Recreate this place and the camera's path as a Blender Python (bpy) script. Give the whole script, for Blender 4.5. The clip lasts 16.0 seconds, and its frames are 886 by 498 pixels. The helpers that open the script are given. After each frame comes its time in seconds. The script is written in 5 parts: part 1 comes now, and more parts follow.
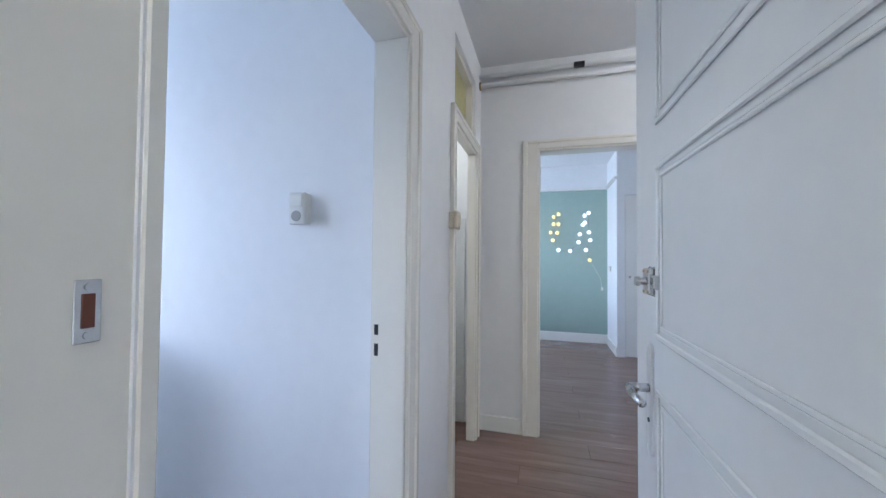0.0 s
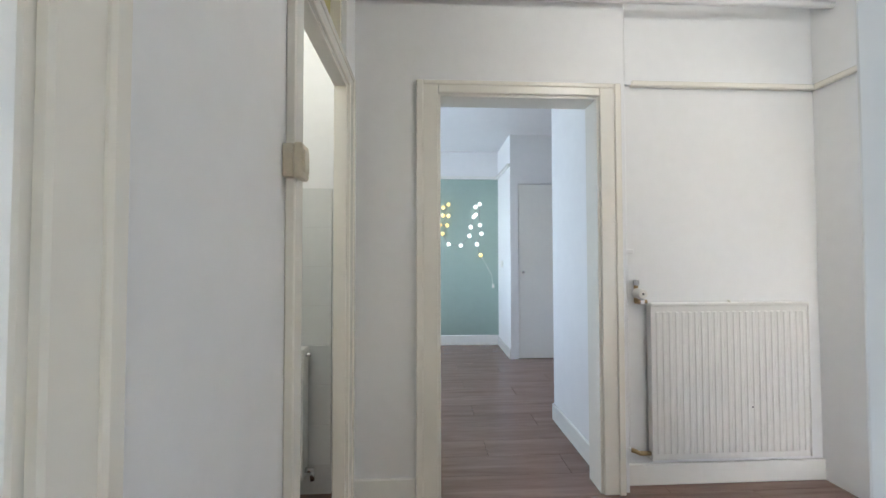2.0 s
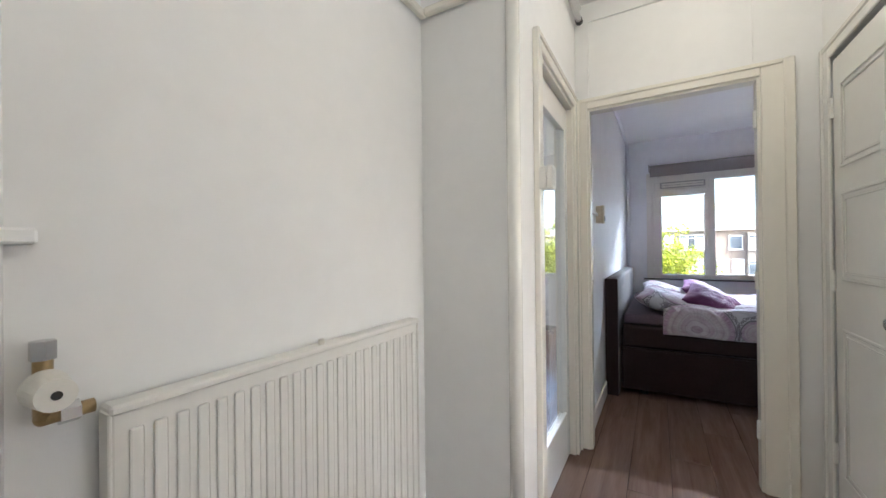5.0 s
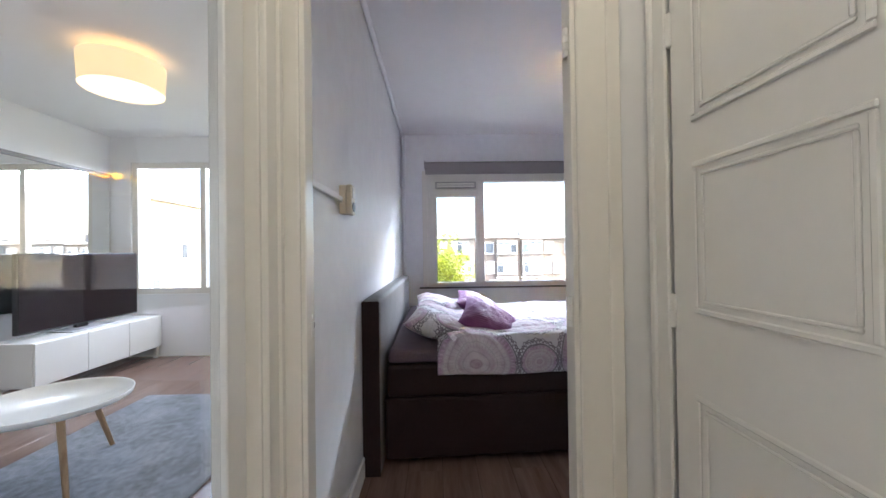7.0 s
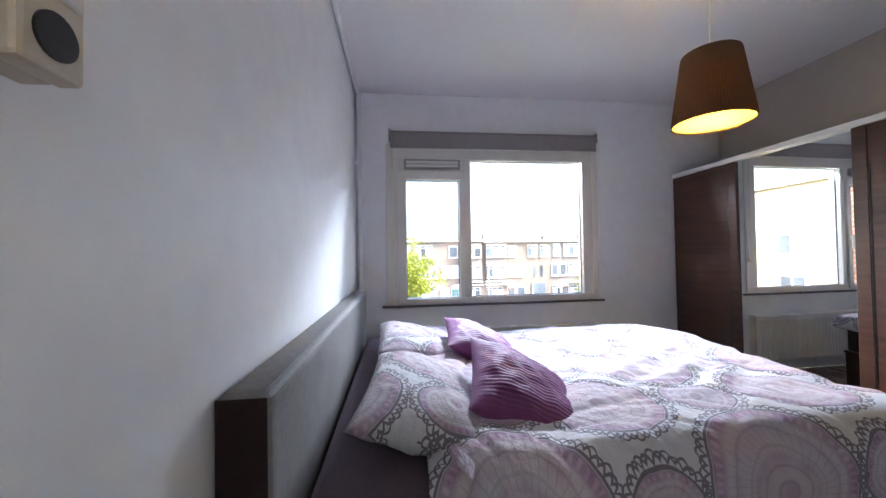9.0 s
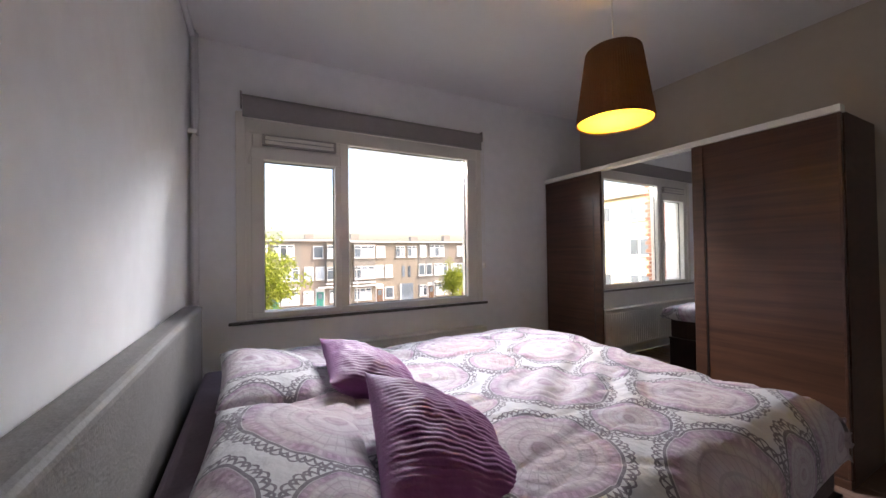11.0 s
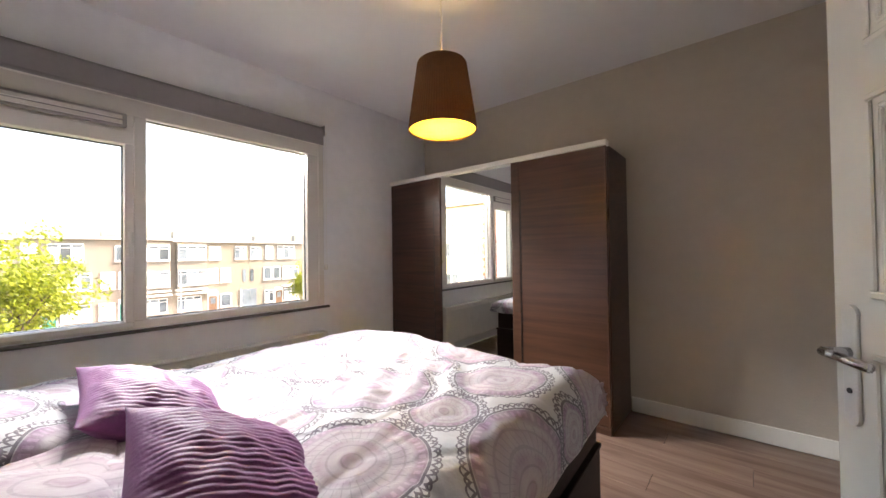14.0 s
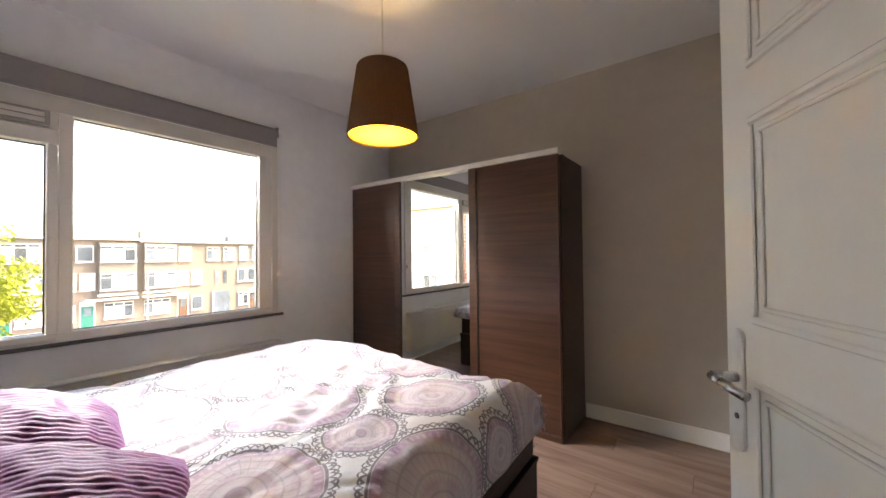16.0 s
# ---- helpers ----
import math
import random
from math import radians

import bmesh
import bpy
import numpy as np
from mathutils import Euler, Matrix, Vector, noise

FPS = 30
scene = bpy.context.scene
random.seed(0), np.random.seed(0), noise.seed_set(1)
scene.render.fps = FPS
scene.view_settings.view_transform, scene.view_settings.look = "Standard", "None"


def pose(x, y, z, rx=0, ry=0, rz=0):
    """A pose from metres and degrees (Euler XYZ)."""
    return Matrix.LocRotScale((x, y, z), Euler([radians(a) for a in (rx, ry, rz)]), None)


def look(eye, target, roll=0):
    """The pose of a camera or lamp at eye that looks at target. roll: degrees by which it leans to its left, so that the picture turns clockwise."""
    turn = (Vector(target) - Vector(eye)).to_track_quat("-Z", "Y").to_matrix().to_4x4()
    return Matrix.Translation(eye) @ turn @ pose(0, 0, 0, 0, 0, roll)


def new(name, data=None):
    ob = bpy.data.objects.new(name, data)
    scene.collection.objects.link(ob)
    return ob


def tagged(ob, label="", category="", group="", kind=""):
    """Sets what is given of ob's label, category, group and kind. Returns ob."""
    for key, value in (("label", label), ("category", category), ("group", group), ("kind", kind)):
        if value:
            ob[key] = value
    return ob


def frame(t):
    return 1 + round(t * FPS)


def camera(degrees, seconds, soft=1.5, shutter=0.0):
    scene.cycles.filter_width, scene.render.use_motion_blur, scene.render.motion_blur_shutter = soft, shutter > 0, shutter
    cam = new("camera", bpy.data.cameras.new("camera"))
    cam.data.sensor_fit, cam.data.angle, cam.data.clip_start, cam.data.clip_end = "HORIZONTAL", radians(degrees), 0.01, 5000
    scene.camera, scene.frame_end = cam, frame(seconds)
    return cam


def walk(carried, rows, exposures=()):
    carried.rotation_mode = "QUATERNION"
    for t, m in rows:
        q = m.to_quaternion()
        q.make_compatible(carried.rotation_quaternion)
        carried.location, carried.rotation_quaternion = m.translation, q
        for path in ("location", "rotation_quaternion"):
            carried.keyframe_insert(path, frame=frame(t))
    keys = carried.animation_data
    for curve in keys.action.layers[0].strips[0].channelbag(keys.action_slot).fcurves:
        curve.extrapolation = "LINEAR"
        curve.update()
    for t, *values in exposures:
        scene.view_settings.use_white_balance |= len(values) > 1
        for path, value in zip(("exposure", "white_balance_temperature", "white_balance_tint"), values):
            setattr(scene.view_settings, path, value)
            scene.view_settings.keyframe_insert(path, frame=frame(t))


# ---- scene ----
cam = camera(101.2, 16.0)
EXPO = [(0.0, 3.15, 5100, 13), (1.5, 3.1, 5550, 11), (2.5, 3.25, 5650, 9), (4.0, 3.15, 5700, 9), (5.0, 3.0, 5850, 10), (7.5, 3.05, 5950, 12), (8.2, 3.1, 5700, 10), (10.5, 2.1, 6700, 17), (12.0, 2.48, 7200, 16), (13.5, 2.84, 7400, 13), (16.0, 2.86, 7500, 13)]
PATH = [
    (0, (0.450, 0.462, 1.241), (-0.087, 2.388, 1.290), 0.5),
    (0.5, (0.427, 0.680, 1.222), (-0.091, 2.611, 1.272), 0.2),
    (1, (0.398, 0.890, 1.225), (0.046, 2.858, 1.276), 0.4),
    (1.5, (0.352, 1.103, 1.215), (0.233, 3.099, 1.267), 0.1),
    (2, (0.346, 1.297, 1.184), (0.440, 3.294, 1.236), -0.1),
    (2.5, (0.368, 1.555, 1.182), (0.515, 3.549, 1.234), -0.3),
    (3, (0.433, 1.844, 1.169), (0.728, 3.821, 1.221), -0.2),
    (3.5, (0.523, 2.072, 1.178), (1.159, 3.968, 1.226), -0.7),
    (4, (0.736, 2.252, 1.156), (1.741, 3.981, 1.200), -1.0),
    (4.5, (0.987, 2.316, 1.179), (2.375, 3.755, 1.211), -1.1),
    (5, (1.284, 2.386, 1.193), (3.005, 3.405, 1.201), -0.6),
    (5.2, (1.403, 2.390, 1.208), (3.224, 3.218, 1.206), -0.6),
    (7.3, (2.764, 2.360, 1.207), (4.763, 2.294, 1.231), -0.8),
    (7.5, (2.903, 2.366, 1.201), (4.901, 2.290, 1.227), -0.8),
    (8, (3.200, 2.390, 1.202), (5.197, 2.285, 1.245), -0.9),
    (8.2, (3.334, 2.402, 1.203), (5.331, 2.287, 1.245), -0.9),
    (10.3, (4.169, 2.429, 1.225), (6.059, 1.776, 1.271), -0.8),
    (10.5, (4.180, 2.398, 1.220), (6.045, 1.675, 1.266), -0.7),
    (11, (4.218, 2.423, 1.220), (5.989, 1.495, 1.251), -0.8),
    (11.5, (4.228, 2.429, 1.209), (5.877, 1.298, 1.239), -0.9),
    (12, (4.229, 2.401, 1.189), (5.702, 1.048, 1.218), -0.9),
    (12.5, (4.201, 2.338, 1.185), (5.516, 0.832, 1.212), -0.9),
    (13, (4.204, 2.336, 1.188), (5.426, 0.752, 1.217), -0.9),
    (13.5, (4.202, 2.324, 1.208), (5.407, 0.728, 1.237), -1.0),
    (14, (4.192, 2.301, 1.214), (5.480, 0.771, 1.243), -0.8),
    (14.5, (4.199, 2.285, 1.227), (5.616, 0.874, 1.258), -0.8),
    (15, (4.198, 2.255, 1.245), (5.705, 0.941, 1.282), -0.6),
    (15.5, (4.164, 2.196, 1.233), (5.638, 0.846, 1.276), -0.6),
    (16, (4.070, 2.149, 1.252), (5.276, 0.553, 1.287), -0.6),
]
walk(cam, [(t, look(eye, target, roll)) for t, eye, target, roll in PATH], EXPO)
# ---------- strengths of the lamps, and where the cushions lie ----------
P_BED, P_LIV, P_SIDE, P_LW, P_STAIR, P_LAND = 100.0, 14.5, 5.0, 4.4, 0.9, 2.3
P_PEND, P_HALL, P_CORR, P_TOIL, P_DRUMB = 1.7, 1.1, 0.55, 1.25, 1.4
P_OPAL, P_DRUM, P_BULB = 0.5, 0.10, 0.16
CUSHIONS = [(5.03, 2.00, 0.738, 27, -13, -12, 0.2), (5.66, 2.00, 0.745, 26, -6, -5, 1.7)]
# ---------- world, sun ----------
world = bpy.data.worlds.new("sky"); scene.world = world
world.use_nodes = True
_nt = world.node_tree
_sky = _nt.nodes.new("ShaderNodeTexSky"); _sky.sky_type = "NISHITA"; _sky.sun_disc = False
_sky.sun_elevation, _sky.sun_rotation = radians(36), radians(199)
_sky.air_density, _sky.dust_density, _sky.ozone_density = 1.0, 4.0, 1.0
_bg = _nt.nodes["Background"]; _bg.inputs[1].default_value = 0.15
_nt.links.new(_sky.outputs[0], _bg.inputs[0])
sun = new("sun", bpy.data.lights.new("sun", "SUN")); sun.data.energy = 2.2; sun.data.angle = radians(12)
sun.data.color = (1.0, 0.95, 0.88)
sun.matrix_world = look((-20, -57, 44), (0, 0, 0))


# ---------- materials ----------
def mat(name, col, rough=0.6, metal=0.0, var=0.06, scale=8.0, bump=0.0, bscale=60.0, spec=0.5, rand=0.0, stretch=None, coat=0.0):
    m = bpy.data.materials.new(name); m.use_nodes = True
    nt = m.node_tree; b = nt.nodes["Principled BSDF"]
    b.inputs["Roughness"].default_value, b.inputs["Metallic"].default_value = rough, metal
    b.inputs["Specular IOR Level"].default_value = spec
    b.inputs["Coat Weight"].default_value = coat
    tc = nt.nodes.new("ShaderNodeTexCoord"); mp = nt.nodes.new("ShaderNodeMapping")
    nt.links.new(tc.outputs["Object"], mp.inputs[0])
    if stretch: mp.inputs["Scale"].default_value = stretch
    n1 = nt.nodes.new("ShaderNodeTexNoise"); n1.inputs["Scale"].default_value = scale; n1.inputs["Detail"].default_value = 6
    n2 = nt.nodes.new("ShaderNodeTexNoise"); n2.inputs["Scale"].default_value = scale * 9; n2.inputs["Detail"].default_value = 4
    for n in (n1, n2): nt.links.new(mp.outputs[0], n.inputs["Vector"])
    add = nt.nodes.new("ShaderNodeMath"); add.operation = "ADD"
    nt.links.new(n1.outputs[0], add.inputs[0]); nt.links.new(n2.outputs[0], add.inputs[1])
    mr = nt.nodes.new("ShaderNodeMapRange")
    mr.inputs[1].default_value, mr.inputs[2].default_value = 0.6, 1.4
    mr.inputs[3].default_value, mr.inputs[4].default_value = 1 - var, 1 + var
    nt.links.new(add.outputs[0], mr.inputs[0])
    val = mr.outputs[0]
    if rand:
        oi = nt.nodes.new("ShaderNodeObjectInfo"); r2 = nt.nodes.new("ShaderNodeMapRange")
        r2.inputs[3].default_value, r2.inputs[4].default_value = 1 - rand, 1 + rand
        nt.links.new(oi.outputs["Random"], r2.inputs[0])
        mu = nt.nodes.new("ShaderNodeMath"); mu.operation = "MULTIPLY"
        nt.links.new(val, mu.inputs[0]); nt.links.new(r2.outputs[0], mu.inputs[1]); val = mu.outputs[0]
    vm = nt.nodes.new("ShaderNodeVectorMath"); vm.operation = "SCALE"; vm.inputs[0].default_value = col[:3]
    nt.links.new(val, vm.inputs["Scale"]); nt.links.new(vm.outputs[0], b.inputs["Base Color"])
    if bump:
        n3 = nt.nodes.new("ShaderNodeTexNoise"); n3.inputs["Scale"].default_value = bscale; n3.inputs["Detail"].default_value = 5
        nt.links.new(mp.outputs[0], n3.inputs["Vector"])
        bp = nt.nodes.new("ShaderNodeBump"); bp.inputs["Strength"].default_value = bump; bp.inputs["Distance"].default_value = 0.004
        nt.links.new(n3.outputs[0], bp.inputs["Height"]); nt.links.new(bp.outputs[0], b.inputs["Normal"])
    return m


def emit(name, col, power):
    m = bpy.data.materials.new(name); m.use_nodes = True
    b = m.node_tree.nodes["Principled BSDF"]
    b.inputs["Base Color"].default_value = (*col, 1)
    b.inputs["Emission Color"].default_value = (*col, 1); b.inputs["Emission Strength"].default_value = power
    return m


def wood(name, dark, light, grain=(1, 12, 12), rough=0.4, rand=0.12, scale=2.2, coat=0.0, bump=0.15):
    m = bpy.data.materials.new(name); m.use_nodes = True
    nt = m.node_tree; b = nt.nodes["Principled BSDF"]; b.inputs["Roughness"].default_value = rough
    b.inputs["Coat Weight"].default_value = coat
    tc = nt.nodes.new("ShaderNodeTexCoord"); mp = nt.nodes.new("ShaderNodeMapping"); mp.inputs["Scale"].default_value = grain
    oi = nt.nodes.new("ShaderNodeObjectInfo")
    off = nt.nodes.new("ShaderNodeVectorMath"); off.operation = "MULTIPLY_ADD"
    cmb = nt.nodes.new("ShaderNodeCombineXYZ")
    for i in range(3): nt.links.new(oi.outputs["Random"], cmb.inputs[i])
    off.inputs[1].default_value = (37, 11, 53)
    nt.links.new(cmb.outputs[0], off.inputs[0]); nt.links.new(tc.outputs["Object"], off.inputs[2])
    nt.links.new(off.outputs[0], mp.inputs[0])
    n = nt.nodes.new("ShaderNodeTexNoise"); n.inputs["Scale"].default_value = scale; n.inputs["Detail"].default_value = 8; n.inputs["Distortion"].default_value = 0.6
    n2 = nt.nodes.new("ShaderNodeTexNoise"); n2.inputs["Scale"].default_value = scale * 7; n2.inputs["Detail"].default_value = 5
    for q in (n, n2): nt.links.new(mp.outputs[0], q.inputs["Vector"])
    add = nt.nodes.new("ShaderNodeMath"); add.operation = "MULTIPLY_ADD"; add.inputs[1].default_value = 0.35
    nt.links.new(n2.outputs[0], add.inputs[0]); nt.links.new(n.outputs[0], add.inputs[2])
    cr = nt.nodes.new("ShaderNodeValToRGB")
    cr.color_ramp.elements[0].position, cr.color_ramp.elements[1].position = 0.45, 0.9
    cr.color_ramp.elements[0].color, cr.color_ramp.elements[1].color = (*dark, 1), (*light, 1)
    nt.links.new(add.outputs[0], cr.inputs[0])
    mr = nt.nodes.new("ShaderNodeMapRange"); mr.inputs[3].default_value, mr.inputs[4].default_value = 1 - rand, 1 + rand
    nt.links.new(oi.outputs["Random"], mr.inputs[0])
    vm = nt.nodes.new("ShaderNodeVectorMath"); vm.operation = "SCALE"
    nt.links.new(cr.outputs[0], vm.inputs[0]); nt.links.new(mr.outputs[0], vm.inputs["Scale"])
    nt.links.new(vm.outputs[0], b.inputs["Base Color"])
    bp = nt.nodes.new("ShaderNodeBump"); bp.inputs["Strength"].default_value = bump; bp.inputs["Distance"].default_value = 0.002
    nt.links.new(add.outputs[0], bp.inputs["Height"]); nt.links.new(bp.outputs[0], b.inputs["Normal"])
    return m


WALL = mat("wall_paint", (0.84, 0.84, 0.83), 0.6, var=0.025, scale=1.6, bump=0.08, bscale=90)
BEDWALL = mat("bedroom_wall_paint", (0.86, 0.87, 0.88), 0.5, var=0.05, scale=1.3, bump=0.16, bscale=45)
CEIL = mat("ceiling_paint", (0.80, 0.80, 0.80), 0.7, var=0.02, scale=1.2, bump=0.2, bscale=70)
TAUPE = mat("taupe_wall_paint", (0.50, 0.44, 0.37), 0.5, var=0.05, scale=1.4, bump=0.3, bscale=80)
GREEN = mat("green_wall_paint", (0.345, 0.445, 0.395), 0.6, var=0.04, scale=1.4, bump=0.2, bscale=80)
GLOSS = mat("white_gloss_paint", (0.86, 0.85, 0.80), 0.25, var=0.02, scale=3, bump=0.03, bscale=14)
CREAM = mat("cream_gloss_paint", (0.86, 0.83, 0.745), 0.25, var=0.02, scale=3, bump=0.03, bscale=14)
RADW = mat("radiator_enamel", (0.78, 0.77, 0.73), 0.3, var=0.03, scale=4)
PLASTIC = mat("white_plastic", (0.78, 0.76, 0.70), 0.35, var=0.03, scale=20)
UPVC = mat("window_plastic", (0.76, 0.73, 0.66), 0.3, var=0.02, scale=6)
CHROME = mat("brushed_steel", (0.62, 0.62, 0.62), 0.25, 1.0, var=0.06, scale=30)
SATIN = mat("satin_aluminium", (0.80, 0.80, 0.78), 0.45, 0.55, var=0.05, scale=30)
BRASS = mat("old_brass", (0.45, 0.33, 0.17), 0.35, 1.0, var=0.15, scale=30)
BLACK = mat("black_plastic", (0.015, 0.014, 0.014), 0.35, var=0.1, scale=20)
DARKSTONE = mat("dark_sill_stone", (0.10, 0.095, 0.09), 0.4, var=0.2, scale=25)
GREYCLOTH = mat("grey_blind_fabric", (0.27, 0.252, 0.245), 0.85, var=0.06, scale=30, bump=0.3, bscale=300)
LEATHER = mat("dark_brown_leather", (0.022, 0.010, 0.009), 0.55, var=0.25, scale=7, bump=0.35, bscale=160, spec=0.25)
# headboard leatherette, lightened: the window's sheen is in its colour
HBTOP = mat("daylit_leatherette", (0.20, 0.185, 0.178), 0.6, var=0.2, scale=6, bump=0.4, bscale=150)
FLOORSUB = mat("subfloor", (0.03, 0.024, 0.02), 0.8)
PLANK = wood("laminate_plank", (0.160, 0.098, 0.076), (0.255, 0.168, 0.132), grain=(0.7, 9, 9), rough=0.18, rand=0.035, scale=2.0)
WARD = wood("wenge_veneer", (0.042, 0.017, 0.010), (0.092, 0.041, 0.024), grain=(0.5, 4, 14), rough=0.33, rand=0.05, scale=2.4)
PINE = wood("pine_wood", (0.42, 0.22, 0.07), (0.62, 0.38, 0.15), grain=(8, 8, 1), rough=0.4, rand=0.05)
OAK = wood("oak_leg", (0.30, 0.18, 0.09), (0.5, 0.33, 0.18), grain=(8, 8, 1), rough=0.5)
TILE = mat("white_tile", (0.74, 0.75, 0.73), 0.15, var=0.02, scale=3, rand=0.03)
VENT = mat("vent_grey", (0.36, 0.34, 0.31), 0.4)
MAUVE = mat("dark_mauve_sheet", (0.105, 0.075, 0.095), 0.85, var=0.2, scale=9, bump=0.6, bscale=14)
GROUT = mat("grout", (0.66, 0.66, 0.64), 0.9)

_m = bpy.data.materials.new("mirror_glass"); _m.use_nodes = True
_b = _m.node_tree.nodes["Principled BSDF"]; _b.inputs["Base Color"].default_value = (0.86, 0.88, 0.87, 1); _b.inputs["Metallic"].default_value = 1; _b.inputs["Roughness"].default_value = 0.01
MIRROR = _m
_m = bpy.data.materials.new("clear_glass"); _m.use_nodes = True
_nt2 = _m.node_tree; _b = _nt2.nodes["Principled BSDF"]
_tr = _nt2.nodes.new("ShaderNodeBsdfTransparent"); _gl = _nt2.nodes.new("ShaderNodeBsdfGlossy"); _gl.inputs["Roughness"].default_value = 0.02
_lw = _nt2.nodes.new("ShaderNodeLayerWeight"); _lw.inputs[0].default_value = 0.5
_pw = _nt2.nodes.new("ShaderNodeMath"); _pw.operation = "POWER"; _pw.inputs[1].default_value = 4.0
_fr = _nt2.nodes.new("ShaderNodeMath"); _fr.operation = "MULTIPLY_ADD"; _fr.inputs[1].default_value = 0.55; _fr.inputs[2].default_value = 0.03
_nt2.links.new(_lw.outputs["Facing"], _pw.inputs[0]); _nt2.links.new(_pw.outputs[0], _fr.inputs[0])
_mx = _nt2.nodes.new("ShaderNodeMixShader")
_nt2.links.new(_fr.outputs[0], _mx.inputs[0]); _nt2.links.new(_tr.outputs[0], _mx.inputs[1]); _nt2.links.new(_gl.outputs[0], _mx.inputs[2])
_nt2.links.new(_mx.outputs[0], _nt2.nodes["Material Output"].inputs[0])
GLASS = _m


# ---------- mesh helpers ----------
def mesh_ob(name, bm, material, parent=None, label="", m=None, smooth=False):
    me = bpy.data.meshes.new(name)
    bmesh.ops.recalc_face_normals(bm, faces=bm.faces)
    if smooth:
        for f in bm.faces: f.smooth = True
    bm.to_mesh(me); bm.free()
    me.materials.append(material)
    ob = new(name, me)
    if parent is not None: ob.parent = parent
    if m is not None: ob.matrix_basis = m
    if label: ob["label"] = label
    return ob


def part(name, bm, material, parent, label="", m=None, smooth=False):
    return mesh_ob(name, bm, material, parent, label, m, smooth)


def box(bm, x0, x1, y0, y1, z0, z1, bevel=0.0, seg=1):
    r = bmesh.ops.create_cube(bm, size=1)
    vs = r["verts"]
    for v in vs:
        v.co = Vector((x0 + (v.co.x + 0.5) * (x1 - x0), y0 + (v.co.y + 0.5) * (y1 - y0), z0 + (v.co.z + 0.5) * (z1 - z0)))
    if bevel:
        es = {e for v in vs for e in v.link_edges}
        bmesh.ops.bevel(bm, geom=list(es), offset=bevel, segments=seg, affect="EDGES", profile=0.5)
    return bm


def bx(x0, x1, y0, y1, z0, z1, bevel=0.0, seg=1):
    return box(bmesh.new(), x0, x1, y0, y1, z0, z1, bevel, seg)


def rod(bm, a, b, r, r2=None, seg=12):
    a, b = Vector(a), Vector(b); d = b - a
    q = d.to_track_quat("Z", "Y").to_matrix().to_4x4()
    bmesh.ops.create_cone(bm, cap_ends=True, segments=seg, radius1=r, radius2=r if r2 is None else r2, depth=d.length,
                          matrix=Matrix.Translation((a + b) / 2) @ q)
    return bm


def pipe(bm, pts, r, seg=10):
    for a, b in zip(pts, pts[1:]): rod(bm, a, b, r, seg=seg)
    for p in pts[1:-1]:
        bmesh.ops.create_uvsphere(bm, u_segments=seg, v_segments=6, radius=r * 1.01, matrix=Matrix.Translation(p))
    return bm


def lathe(bm, profile, seg=32, centre=(0, 0, 0)):
    rings = []
    for r, z in profile:
        rings.append([bm.verts.new((centre[0] + r * math.cos(2 * math.pi * i / seg), centre[1] + r * math.sin(2 * math.pi * i / seg), centre[2] + z)) for i in range(seg)])
    for a, b in zip(rings, rings[1:]):
        for i in range(seg):
            bm.faces.new((a[i], a[(i + 1) % seg], b[(i + 1) % seg], b[i]))
    return bm


def thing(name, label, category, group="", loc=(0, 0, 0), rz=0.0):
    e = new(name); e.matrix_basis = pose(*loc, 0, 0, rz)
    return tagged(e, label, category, group)


def wall(name, along, c0, c1, a0, a1, z0, z1, holes=(), material=None, label="plain painted wall"):
    """A wall between c0 and c1 in its thickness, from a0 to a1 along x or y, with holes (a, b, z, z)."""
    bm = bmesh.new()
    cuts = sorted({a0, a1, *[h[0] for h in holes], *[h[1] for h in holes]})
    for p, q in zip(cuts, cuts[1:]):
        zs = [(h[2], h[3]) for h in holes if h[0] < q - 1e-6 and h[1] > p + 1e-6]
        lo = z0
        for s, e in sorted(zs) + [(z1, z1)]:
            if s > lo + 1e-6:
                if along == "x": box(bm, p, q, c0, c1, lo, s)
                else: box(bm, c0, c1, p, q, lo, s)
            lo = max(lo, e)
    bmesh.ops.remove_doubles(bm, verts=bm.verts, dist=1e-5)
    ob = mesh_ob(name, bm, material or WALL)
    return tagged(ob, label, "wall", kind="structure")


def casing(name, along, face, out, a0, a1, ztop, width=0.09, material=None, z0=0.0, head=0.06, thick=0.018, legs=(-1, 1)):
    """Moulded door surround on a wall face: two legs and a head, each with a raised outer bead."""
    bm = bmesh.new(); s = 1 if out > 0 else -1
    def bar(p, q, zl, zh, d0, d1):
        lo, hi = sorted((face + s * d0, face + s * d1))
        if along == "x": box(bm, p, q, lo, hi, zl, zh, 0.004)
        else: box(bm, lo, hi, p, q, zl, zh, 0.004)
    for sgn, a in [(g, a0 if g < 0 else a1) for g in legs]:
        lo, hi = sorted((a, a + sgn * width)); bar(lo, hi, z0, ztop + head, -0.002, thick)
        lo, hi = sorted((a + sgn * width * 0.70, a + sgn * width * 1.03)); bar(lo, hi, z0, ztop + head * 1.04, 0.0, thick + 0.008)
    bar(a0 + 0.001, a1 - 0.001, ztop, ztop + head, -0.002, thick)
    bar(a0 - width * 0.69, a1 + width * 0.69, ztop + head * 0.66, ztop + head * 1.03, 0.0, thick + 0.007)
    return tagged(mesh_ob(name, bm, material or CREAM), "cream gloss-painted moulded door surround", "trim", kind="structure")


